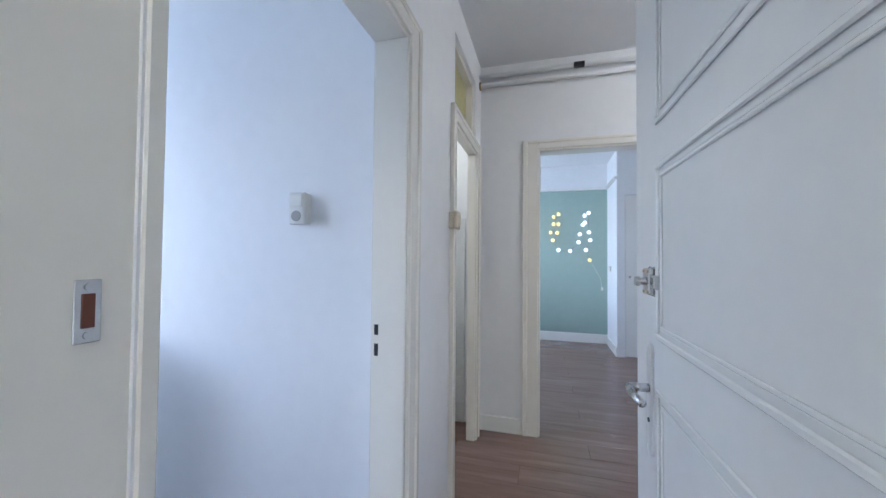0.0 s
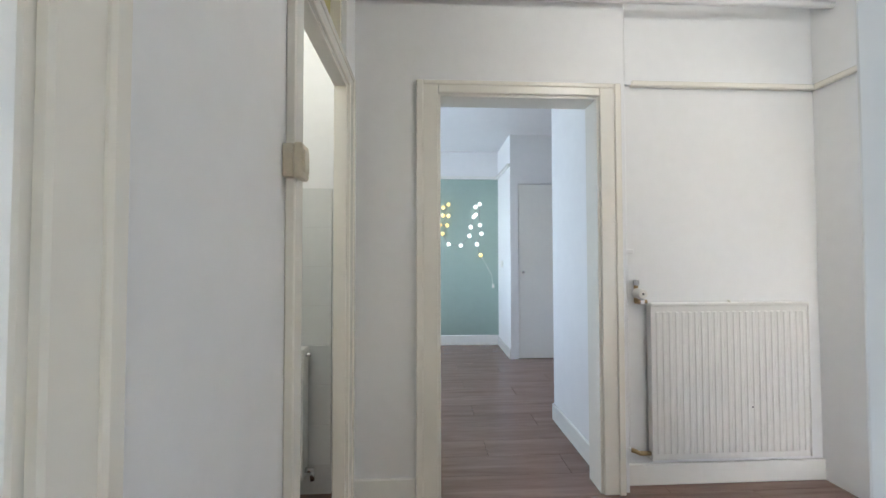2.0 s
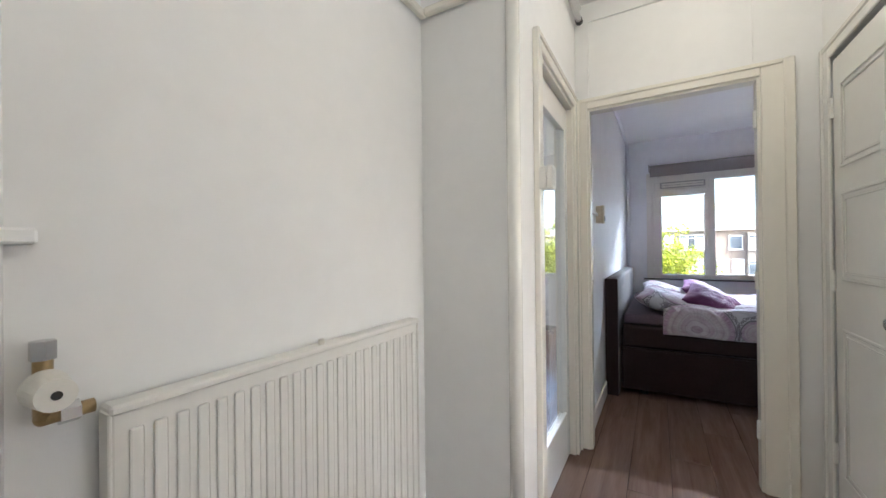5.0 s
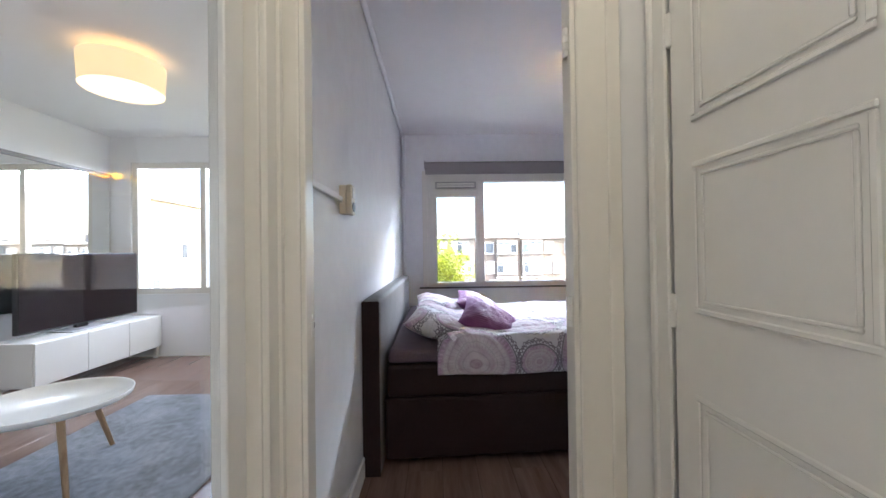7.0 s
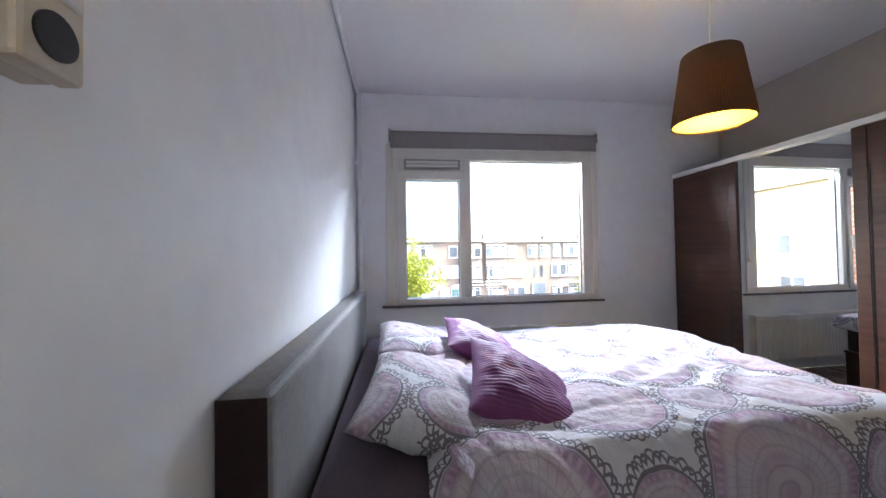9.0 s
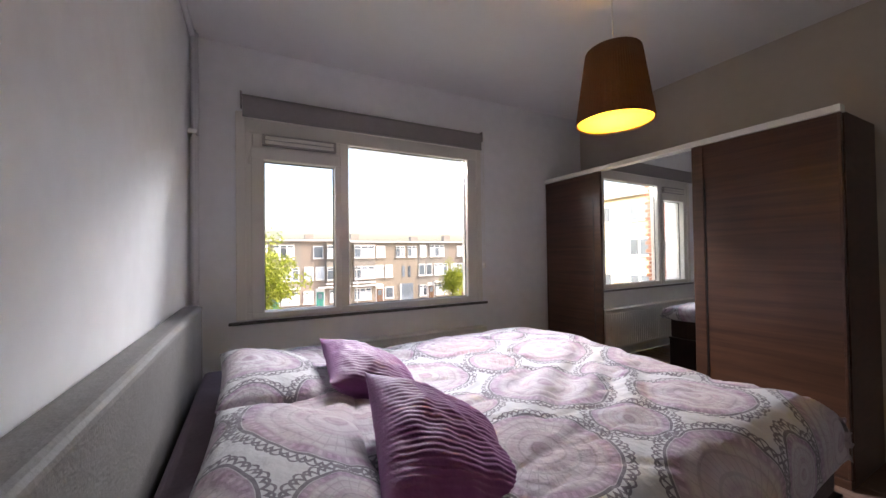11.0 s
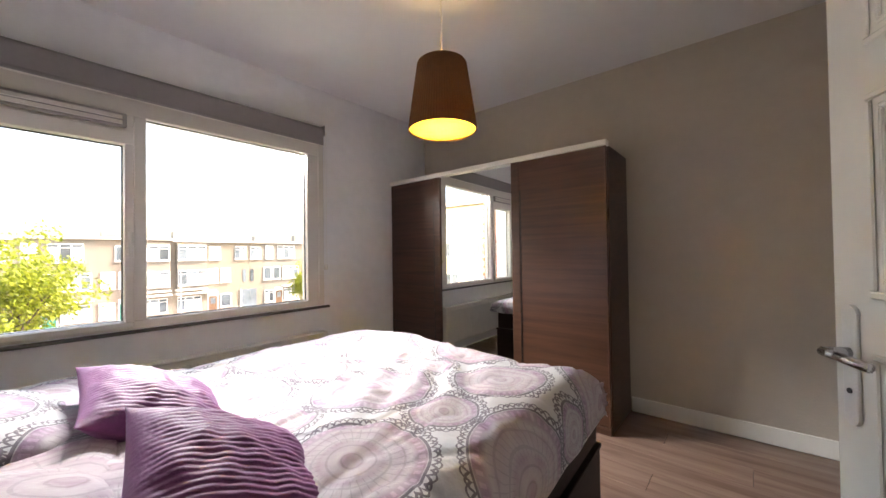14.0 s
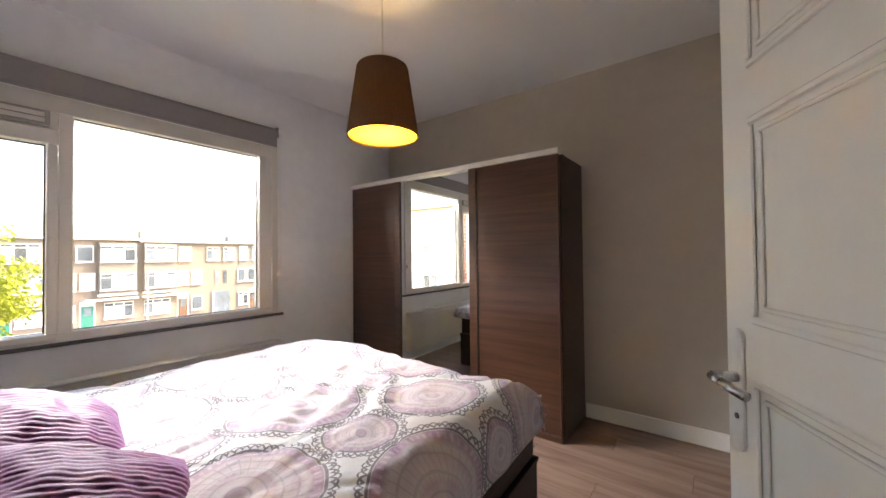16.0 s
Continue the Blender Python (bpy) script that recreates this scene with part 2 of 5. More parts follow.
def jamb(name, along, c0, c1, a0, a1, ztop, t=0.025, material=None, z0=0.0):
    """Lining of a door opening."""
    bm = bmesh.new()
    for lo, hi in ((a0, a0 + t), (a1 - t, a1)):
        if along == "x": box(bm, lo, hi, c0, c1, z0, ztop, 0.003)
        else: box(bm, c0, c1, lo, hi, z0, ztop, 0.003)
    if along == "x": box(bm, a0 + t, a1 - t, c0, c1, ztop - t, ztop, 0.003)
    else: box(bm, c0, c1, a0 + t, a1 - t, ztop - t, ztop, 0.003)
    return tagged(mesh_ob(name, bm, material or CREAM), "cream gloss-painted door lining", "trim", kind="structure")


def lever(parent, x, z, face_y, sign, flip=1, tall=0.23):
    """Lever handle on a long plate; the door's face is at y = face_y and looks along sign."""
    bm = bmesh.new(); box(bm, x - 0.018, x + 0.018, *sorted((face_y, face_y + sign * 0.007)), z - tall * 0.62, z + tall * 0.38, 0.003, 2)
    for e in (z - tall * 0.62, z + tall * 0.38): rod(bm, (x, face_y, e), (x, face_y + sign * 0.007, e), 0.018, seg=20)
    pl = part("handle_plate", bm, SATIN, parent, "brushed steel long plate")
    bm = bmesh.new()
    rod(bm, (x, face_y + sign * 0.006, z), (x, face_y + sign * 0.05, z), 0.010)
    pipe(bm, [(x, face_y + sign * 0.05, z), (x + flip * 0.045, face_y + sign * 0.056, z + 0.002), (x + flip * 0.10, face_y + sign * 0.046, z - 0.004)], 0.009, 12)
    part("lever", bm, CHROME, pl, smooth=True)
    bm = bmesh.new(); rod(bm, (x, face_y + sign * 0.007, z - 0.075), (x, face_y + sign * 0.0095, z - 0.075), 0.0055)
    part("keyhole", bm, BLACK, pl)
    return pl


def panel_door(name, label, w, h, panels, material, t=0.04, kind_group=""):
    """Leaf in its own frame: hinge at the origin, leaf along +x, faces at y = -t/2 and t/2."""
    d = thing(name, label, "door", kind_group)
    bm = bx(0, w, -t / 2, t / 2, 0.008, h, 0.004, 2)
    leaf = part("door_leaf", bm, material, d)
    for (x0, x1, z0, z1) in panels:
        for s in (-1, 1):
            bm = bmesh.new(); f = s * t / 2
            for k, wd, hgt in ((0.0, 0.014, 0.006), (0.026, 0.010, 0.004)):
                lo, hi = sorted((f, f + s * hgt))
                a, b, c, e = x0 + k, x1 - k, z0 + k, z1 - k
                box(bm, a, b, lo, hi, c, c + wd, 0.003); box(bm, a, b, lo, hi, e - wd, e, 0.003)
                box(bm, a, a + wd, lo, hi, c + wd, e - wd, 0.003); box(bm, b - wd, b, lo, hi, c + wd, e - wd, 0.003)
            part("panel_moulding", bm, material, leaf)
    return d
# ---------- the large structure ----------
CZ = 2.66           # ceiling height
HN, HW = 3.12, -0.01      # hall: north and west faces
HR_ = 3.185                 # hall: face of the recess with the radiator
CN, CS = 2.81, 1.73         # corridor: north and south faces
BW, BE, BN, BS = 3.66, 7.03, 2.775, -0.765   # bedroom faces
LN = 6.292                   # living room's north face

tagged(mesh_ob("floor", bx(-4.2, 7.02, -1.6, 7.0, -0.30, -0.012), FLOORSUB), "dark sub-floor under the laminate planks", "floor", kind="structure")
tagged(mesh_ob("ceiling", bx(-4.2, 7.33, -1.6, 7.0, CZ, CZ + 0.25), CEIL), "white painted plaster ceiling", "ceiling", kind="structure")

# hall north wall, with the opening to the living room
ND = (0.395, 1.25, 2.03)
wall("wall_hall_north", "x", HN, HN + 0.125, HW - 0.05, 1.375, 0, CZ, [(ND[0], ND[1], 0, ND[2])])
wall("wall_hall_recess", "x", HR_, HN + 0.125, 1.375, 2.48, 0, CZ)
jamb("door_lining_living", "x", HN - 0.004, HN + 0.129, ND[0], ND[1], ND[2])
casing("trim_living_door_hall", "x", HN, -1, ND[0] + 0.012, ND[1] - 0.012, ND[2] - 0.012, 0.105)
casing("trim_living_door_room", "x", HN + 0.125, 1, ND[0] + 0.012, ND[1] - 0.012, ND[2] - 0.012, 0.09, GLOSS)
wall("wall_hall_return", "y", 2.48, 2.58, CN + 0.10, HN + 0.125, 0, CZ)
# corridor north wall, with the glazed door
GD = (2.79, 3.505, 2.03)
tagged(mesh_ob("trim_corner_bead", rod(bmesh.new(), (2.478, CN - 0.002, 0.0), (2.478, CN - 0.002, 2.09), 0.024, seg=20), GLOSS, smooth=True), "white gloss rounded corner bead", "trim", kind="structure")
wall("wall_corridor_north", "x", CN, CN + 0.10, 2.48, 3.595, 0, CZ, [(GD[0], GD[1], 0, GD[2])])
jamb("door_lining_glazed", "x", CN - 0.003, CN + 0.103, GD[0], GD[1], GD[2])
casing("trim_glazed_door", "x", CN, -1, GD[0] + 0.012, GD[1] - 0.012, GD[2] - 0.012, 0.085)
# wall between corridor and bedroom
BD = (1.94, 2.756, 2.035)
wall("wall_bedroom_west", "y", 3.60, BW, BS - 0.1, CN + 0.10, 0, CZ, [(BD[0], BD[1], 0, BD[2]), (BD[0] + 0.036, BD[1] - 0.02, 2.11, 2.55)])
jamb("door_lining_bedroom", "y", 3.595, BW + 0.004, BD[0], BD[1], BD[2])
casing("trim_bedroom_door_hall", "y", 3.60, -1, BD[0] + 0.012, BD[1] - 0.012, BD[2] - 0.012, 0.12)
tagged(mesh_ob("trim_transom_panel", bx(3.615, 3.64, BD[0] + 0.036, BD[1] - 0.02, 2.11, 2.55), WALL), "white painted panel over the bedroom door", "trim", kind="structure")
# bedroom
wall("wall_bedroom_north", "x", BN, CN + 0.10, BW, BE + 0.3, 0, CZ, material=BEDWALL)
WIN = (0.572, 2.49, 0.792, 2.21)
wall("wall_bedroom_window", "y", BE, BE + 0.3, BS - 0.1, BN, 0, CZ, [WIN], material=BEDWALL)
wall("wall_bedroom_taupe", "x", BS - 0.1, BS, BW, BE, 0, CZ, material=TAUPE, label="taupe-painted plaster wall")
# hall west wall: opening to the side room and to the toilet with its transom
LD = (0.78, 1.65, 2.03)
TD = (2.30, 2.95, 1.98)
wall("wall_hall_west", "y", HW - 0.12, HW, 0.776, 1.79, 0, CZ, [(LD[0], LD[1], 0, LD[2])])
wall("wall_toilet_front", "y", HW - 0.05, HW, 1.79, HN, 0, CZ, [(TD[0], TD[1], 0, TD[2]), (TD[0] + 0.02, TD[1] - 0.02, 2.06, 2.45)])
jamb("door_lining_side_room", "y", HW - 0.124, HW + 0.004, LD[0], LD[1], LD[2])
casing("trim_side_room_door", "y", HW, 1, LD[0] + 0.012, LD[1] - 0.012, LD[2] - 0.012, 0.08, legs=(1,))
jamb("door_lining_toilet", "y", HW - 0.054, HW + 0.004, TD[0], TD[1], TD[2])
casing("trim_toilet_door", "y", HW, 1, TD[0] + 0.012, TD[1] - 0.012, TD[2] - 0.012, 0.08)
# front door wall, and the wall beside the open front door
wall("wall_front", "x", 0.60, 0.776, -0.9, 2.0, 0, CZ, [(-0.045, 0.80, 0, 2.03)])
jamb("door_lining_front", "x", 0.58, 0.780, -0.045, 0.80, 2.03, 0.03)
wall("wall_hall_east", "y", 0.85, 0.95, 0.776, 1.69, 0, CZ)
# corridor south side
SD = (2.955, 3.53, 2.03)
wall("wall_corridor_south", "x", CS - 0.1, CS, 2.86, 3.60, 0, CZ, [(SD[0], SD[1], 0, SD[2])])
casing("trim_cupboard_door", "x", CS, 1, SD[0] + 0.012, SD[1] - 0.012, SD[2] - 0.012, 0.07, GLOSS, thick=0.010)
wall("wall_hall_south", "x", 1.59, 1.69, 0.95, 1.75, 0, CZ)
wall("wall_stair_west", "y", 1.75, 1.85, -1.0, 1.69, 0, CZ)
wall("wall_stair_east", "y", 2.86, 2.96, -1.0, 1.63, 0, CZ)
wall("wall_stair_end", "x", -1.1, -1.0, 1.75, 2.96, 0, CZ, [(1.95, 2.76, 0.7, 2.2)])
# landing behind the front door
wall("wall_landing_west", "y", -1.0, -0.9, -1.5, 0.776, 0, CZ)
wall("wall_landing_south", "x", -1.6, -1.5, -1.0, 1.75, 0, CZ)
# side room
wall("wall_side_room_north", "x", 1.72, 1.79, -3.6, HW - 0.12, 0, CZ)
wall("wall_side_room_west", "y", -3.7, -3.6, -1.6, 1.79, 0, CZ, [(-0.9, 1.1, 0.8, 2.3)])
wall("wall_side_room_south", "x", -1.6, -1.5, -3.6, -1.0, 0, CZ)
# toilet
wall("wall_toilet_north", "x", 3.20, 3.30, -1.3, HW - 0.05, 0, CZ)
wall("wall_toilet_west", "y", -1.3, -1.2, 1.79, 3.20, 0, CZ)
# living room
wall("wall_living_stub", "y", 1.29, 1.39, HN + 0.125, 3.965, 0, CZ)
wall("wall_living_north", "x", LN, LN + 0.12, -0.9, BE + 0.3, 0, CZ)
tagged(mesh_ob("wall_paint_green", bx(-0.8, 1.345, LN - 0.004, LN, 0.135, 2.275), GREEN), "sage green painted wall field", "wall", kind="structure")
wall("wall_living_west", "y", -0.9, -0.8, 3.30, LN, 0, CZ, [(4.3, 5.7, 0.9, 2.3)])
LW = (3.55, 6.05, 0.75, 2.35)
wall("wall_living_window", "y", BE, BE + 0.3, CN + 0.10, LN, 0, CZ, [LW])
wall("wall_closet_side", "y", 1.345, 1.425, 5.635, LN, 0, CZ)
wall("wall_closet_front", "x", 5.556, 5.635, 1.345, 2.8, 0, CZ, [(1.44, 2.13, 0, 2.07)])
wall("wall_closet_end", "y", 2.72, 2.8, 5.635, LN, 0, CZ)


def skirting(name, along, face, out, a0, a1, h=0.11, t=0.016, material=None):
    lo, hi = sorted((face, face + out * t))
    bm = bx(a0, a1, lo, hi, 0, h, 0.004) if along == "x" else bx(lo, hi, a0, a1, 0, h, 0.004)
    tagged(mesh_ob(name, bm, material or GLOSS), "white painted skirting board", "baseboard", kind="structure")


skirting("baseboard_hall_north_a", "x", HN, -1, HW, ND[0] - 0.10)
skirting("baseboard_hall_north_b", "x", HR_, -1, 1.375, 2.48)
skirting("baseboard_bedroom_south", "x", BS, 1, BW, 4.90)
skirting("baseboard_bedroom_north", "x", BN, -1, BW, 4.54)
skirting("baseboard_living_green", "x", LN, -1, -0.8, 1.345, 0.135)
skirting("baseboard_living_stub", "y", 1.29, -1, HN + 0.125, 3.965, 0.12)
skirting("baseboard_closet_side", "y", 1.345, -1, 5.556, LN - 0.02, 0.12)
# picture rails
tagged(mesh_ob("trim_picture_rail_hall", bx(1.44, 2.48, HR_ - 0.03, HR_, 2.10, 2.13, 0.006), CREAM), "cream painted picture rail", "trim", kind="structure")
tagged(mesh_ob("trim_picture_rail_return", bx(2.45, 2.48, CN + 0.002, HR_ - 0.03, 2.10, 2.13, 0.006), CREAM), "cream painted picture rail", "trim", kind="structure")
tagged(mesh_ob("trim_picture_rail_green", bx(-0.8, 1.345, LN - 0.035, LN, 2.275, 2.315, 0.006), GLOSS), "white picture rail above the green wall", "trim", kind="structure")
tagged(mesh_ob("trim_picture_rail_closet", bx(1.31, 1.345, 5.556, LN - 0.035, 2.275, 2.315, 0.006), GLOSS), "white picture rail on the closet side", "trim", kind="structure")
tagged(mesh_ob("trim_ceiling_bead", rod(bmesh.new(), (BW, BN - 0.022, CZ - 0.03), (BE, BN - 0.022, CZ - 0.03), 0.018), BEDWALL), "white painted bead along the ceiling", "trim", kind="structure")

# planks of laminate
PW, PL = 0.192, 1.28
_pm = {}
_rows = 42
for r in range(_rows):
    y0 = -1.5 + r * PW
    x = -0.9 + (-(r * 0.43) % PL) - PL
    while x < 7.0:
        a, b = max(x, -1.0), min(x + PL, 7.028)
        if b - a > 0.05:
            key = round(b - a, 3)
            if key not in _pm:
                me = bpy.data.meshes.new("plank"); q = bx(-key / 2 + 0.0008, key / 2 - 0.0008, -PW / 2 + 0.0008, PW / 2 - 0.0008, -0.011, 0.0, 0.0012)
                q.to_mesh(me); q.free(); me.materials.append(PLANK); _pm[key] = me
            o = new("plank", _pm[key]); o.location = ((a + b) / 2, y0 + PW / 2, 0.0); o.parent = bpy.data.objects["floor"]
        x += PL
# ---------- lamps of the place ----------
def lamp(name, kind, loc, power, col=(1, 0.85, 0.65), size=0.1, size_y=None, target=None):
    l = bpy.data.lights.new(name, kind); l.energy = power; l.color = col
    if kind == "AREA":
        l.shape = "RECTANGLE"; l.size = size; l.size_y = size_y or size
    else:
        l.shadow_soft_size = size
    o = new(name, l); o.matrix_world = look(loc, target) if target else Matrix.Translation(loc)
    return o


SKYCOL = (0.86, 0.92, 1.0)
# daylight at the heads of the windows
lamp("daylight_bedroom", "AREA", (BE + 0.21, 1.25, 2.165), P_BED, SKYCOL, 1.4, 0.08, (BE - 2.6, 1.15, 2.72)).data.spread = radians(142)
lamp("daylight_living", "AREA", (BE + 0.21, 4.8, 2.325), P_LIV, SKYCOL, 2.4, 0.12, (BE - 1.2, 4.8, 1.3))
lamp("daylight_side_room", "AREA", (-3.66, 0.1, 1.55), P_SIDE, (0.75, 0.84, 1.0), 1.9, 1.4, (-1.0, 0.6, 1.3))
lamp("daylight_stair", "AREA", (2.35, -1.02, 1.45), P_STAIR, SKYCOL, 0.78, 1.45, (2.35, 2.0, 1.2))
# fill light in an unseen west opening, added to brighten the living room
lamp("fill_living_west", "AREA", (-0.86, 5.0, 1.6), P_LW, SKYCOL, 1.3, 1.3, (2.0, 5.0, 1.2))


# ---------- windows ----------


def frame_bars(bm, xa, xb, bars):
    for (a, b, c, d) in bars: box(bm, xa, xb, a, b, c, d, 0.004)
    return bm


def bedroom_window():
    w = tagged(new("window_1"), "white plastic window with a sash and a fixed pane", "window", kind="structure")
    y0, y1, z0, z1 = WIN; xa, xb = BE - 0.006, BE + 0.09
    part("window_frame", frame_bars(bmesh.new(), xa, xb, ((y0, y1, z0, z0 + 0.05), (y0, y1, z1 - 0.135, z1), (y0, y0 + 0.125, z0 + 0.05, z1 - 0.135),
         (y1 - 0.07, y1, z0 + 0.05, z1 - 0.135), (1.763, 1.823, z0 + 0.05, z1 - 0.135), (1.823, y1 - 0.07, 1.977, z1 - 0.135))), UPVC, w)
    part("inner_trim", frame_bars(bmesh.new(), xa - 0.012, xa, ((y0 - 0.02, y0 + 0.03, z0, z1), (y1 - 0.03, y1 + 0.03, z0, z1), (y0 + 0.03, y1 - 0.03, z1 - 0.04, z1))), UPVC, w)
    sy0, sy1, sz0, sz1 = 1.825, 2.428, 0.804, 1.975
    sash = part("sash", frame_bars(bmesh.new(), xa - 0.02, xb - 0.01, ((sy0, sy1, sz0, sz0 + 0.035), (sy0, sy1, sz1 - 0.082, sz1), (sy0, sy0 + 0.045, sz0 + 0.035, sz1 - 0.082), (sy1 - 0.08, sy1, sz0 + 0.035, sz1 - 0.082))), UPVC, w)
    bm = bmesh.new()
    for (a, b, c, d) in ((sy0 + 0.045, sy1 - 0.08, sz0 + 0.035, sz1 - 0.082), (y0 + 0.125, 1.763, z0 + 0.05, z1 - 0.135)):
        for p in ((a, a + 0.006, c, d), (b - 0.006, b, c, d), (a, b, c, c + 0.006), (a, b, d - 0.006, d)): box(bm, BE + 0.034, BE + 0.042, *p)
    part("rubber_seal", bm, BLACK, w)
    for (a, b, c, d) in ((sy0 + 0.04, sy1 - 0.075, sz0 + 0.03, sz1 - 0.078), (y0 + 0.12, 1.768, z0 + 0.045, z1 - 0.13)):
        p = part("pane", bx(BE + 0.045, BE + 0.05, a, b, c, d), GLASS, w); p.visible_shadow = False
    g = part("vent_grille", bx(xa - 0.026, xa, 1.86, 2.36, 1.992, 2.072, 0.003), VENT, w, "grey-beige ventilation grille")
    for i in range(2): part("vent_slat", bx(xa - 0.034, xa - 0.026, 1.88, 2.34, 2.004 + i * 0.030, 2.027 + i * 0.030, 0.002), UPVC, g)
    bm = bx(xa - 0.030, xa - 0.02, 1.833, 1.860, 1.31, 1.37, 0.003); box(bm, xa - 0.046, xa - 0.030, 1.837, 1.856, 1.22, 1.37, 0.004)
    part("window_handle", bm, UPVC, sash)
    bm = bmesh.new()
    for z in (0.96, 1.86): rod(bm, (xa - 0.014, sy1 + 0.008, z), (xa - 0.014, sy1 + 0.008, z + 0.09), 0.008)
    part("sash_hinge", bm, UPVC, sash)


bedroom_window()
tagged(mesh_ob("window_sill_bedroom", bx(BE - 0.035, BE - 0.006, 0.507, 2.565, 0.767, 0.787, 0.004), DARKSTONE), "thin dark stone window sill", "sill", kind="structure")
tagged(mesh_ob("trim_window_reveal", bx(BE + 0.09, BE + 0.31, WIN[0] - 0.01, WIN[1] + 0.01, WIN[2] - 0.03, WIN[2] + 0.002), DARKSTONE), "dark outer sill", "sill", kind="structure")


def plain_window(name, xa, xb, y0, y1, z0, z1, mull):
    w = tagged(new(name), "white framed window", "window", kind="structure")
    bars = [(y0, y1, z0, z0 + 0.07), (y0, y1, z1 - 0.07, z1), (y0, y0 + 0.07, z0 + 0.07, z1 - 0.07), (y1 - 0.07, y1, z0 + 0.07, z1 - 0.07)]
    bars += [(m - 0.035, m + 0.035, z0 + 0.07, z1 - 0.07) for m in mull]
    part("window_frame", frame_bars(bmesh.new(), xa, xb, bars), UPVC, w)
    cuts = [y0 + 0.07, *[c for m in mull for c in (m - 0.035, m + 0.035)], y1 - 0.07]
    for a, b in zip(cuts[::2], cuts[1::2]):
        p = part("pane", bx((xa + xb) / 2, (xa + xb) / 2 + 0.005, a, b, z0 + 0.07, z1 - 0.07), GLASS, w); p.visible_shadow = False


plain_window("window_2", BE + 0.02, BE + 0.09, *LW, (4.4, 5.2))
plain_window("window_3", -3.60, -3.53, -0.9, 1.1, 0.8, 2.3, (0.1,))
# unseen west window, added round the living room's fill light
plain_window("added_window_4", -0.80, -0.74, 4.3, 5.7, 0.9, 2.3, (5.0,))


def roller_blind():
    b = thing("roller_blind", "rolled-up grey fabric roller blind above the window", "blind")
    c = BE - 0.065
    part("roll", rod(bmesh.new(), (c, 0.603, 2.268), (c, 2.477, 2.268), 0.040, seg=24), GREYCLOTH, b, smooth=False)
    part("hanging_fabric", bx(c - 0.041, c - 0.038, 0.603, 2.477, 2.16, 2.268), GREYCLOTH, b)
    part("bottom_bar", bx(c - 0.046, c - 0.034, 0.603, 2.477, 2.147, 2.165, 0.003), GREYCLOTH, b)
    for y in (0.590, 2.480): part("bracket", bx(c - 0.045, BE - 0.013, y, y + 0.010, 2.228, 2.314, 0.002), GREYCLOTH, b)
    bm = rod(bmesh.new(), (c, 0.556, 2.268), (c, 0.556, 1.13), 0.0022, seg=6); rod(bm, (c + 0.03, 0.552, 2.268), (c + 0.03, 0.552, 1.13), 0.0022, seg=6)
    rod(bm, (c + 0.0, 0.556, 2.268), (c + 0.03, 0.552, 2.268), 0.012)
    part("cord", bm, PLASTIC, b)
    part("cord_weight", rod(bmesh.new(), (c + 0.015, 0.554, 1.095), (c + 0.015, 0.554, 1.14), 0.017, 0.012), PLASTIC, b, smooth=True)


roller_blind()


# ---------- bedroom furniture ----------
def wardrobe():
    w = thing("wardrobe", "dark wenge sliding-door wardrobe with a mirror door", "wardrobe")
    x0, x1, yb, yf, h = 4.908, 7.02, BS + 0.004, -0.29, 1.937
    part("side_panel", bx(x0, x0 + 0.022, yb, yf, 0, h, 0.002), WARD, w); part("side_panel", bx(x1 - 0.022, x1, yb, yf, 0, h, 0.002), WARD, w)
    part("top_panel", bx(x0 + 0.022, x1 - 0.022, yb, yf, h - 0.022, h, 0.001), WARD, w); part("plinth", bx(x0 + 0.022, x1 - 0.022, yb, yf, 0.0, 0.06, 0.001), WARD, w)
    part("back_panel", bx(x0 + 0.022, x1 - 0.022, yb, yb + 0.01, 0.06, h - 0.022), WARD, w)
    part("top_rail", bx(x0 - 0.004, x1, yf, -0.225, 1.925, 1.962, 0.002), GLOSS, w, "white top rail")
    part("bottom_rail", bx(x0, x1, yf, -0.24, 0.0, 0.045, 0.002), WARD, w)
    def dark(a, b, y, side):
        d = part("sliding_door", bx(a, b, y - 0.018, y, 0.05, 1.924, 0.002), WARD, w)
        ins = (a + 0.012, a + 0.017) if side < 0 else (b - 0.075, b - 0.069)
        for s, e in ((a, a + 0.012), (b - 0.070, b)) if side > 0 else ((a, a + 0.07), (b - 0.012, b)):
            part("door_stile", bx(s, e, y, y + 0.007, 0.05, 1.924, 0.002), WARD, d)
        part("pull_strip", bx(*((b - 0.079, b - 0.072) if side > 0 else (a + 0.072, a + 0.079)), y, y + 0.004, 0.30, 1.70, 0.001), BLACK, d)
        return d
    dark(x0, 5.622, -0.246, 1); dark(6.367, x1, -0.246, -1)
    d = part("mirror_door", bx(-0.42, 0.42, -0.005, 0.005, 0.05, 1.924, 0.002), MIRROR, w, "full-height mirror door", m=pose(5.995, -0.266, 0, 0, 0, 1.1))
    part("edge_strip", bx(-0.390, -0.378, 0.005, 0.016, 0.05, 1.924), CHROME, d); part("edge_strip", bx(0.378, 0.390, 0.005, 0.010, 0.05, 1.924), CHROME, d)


wardrobe()


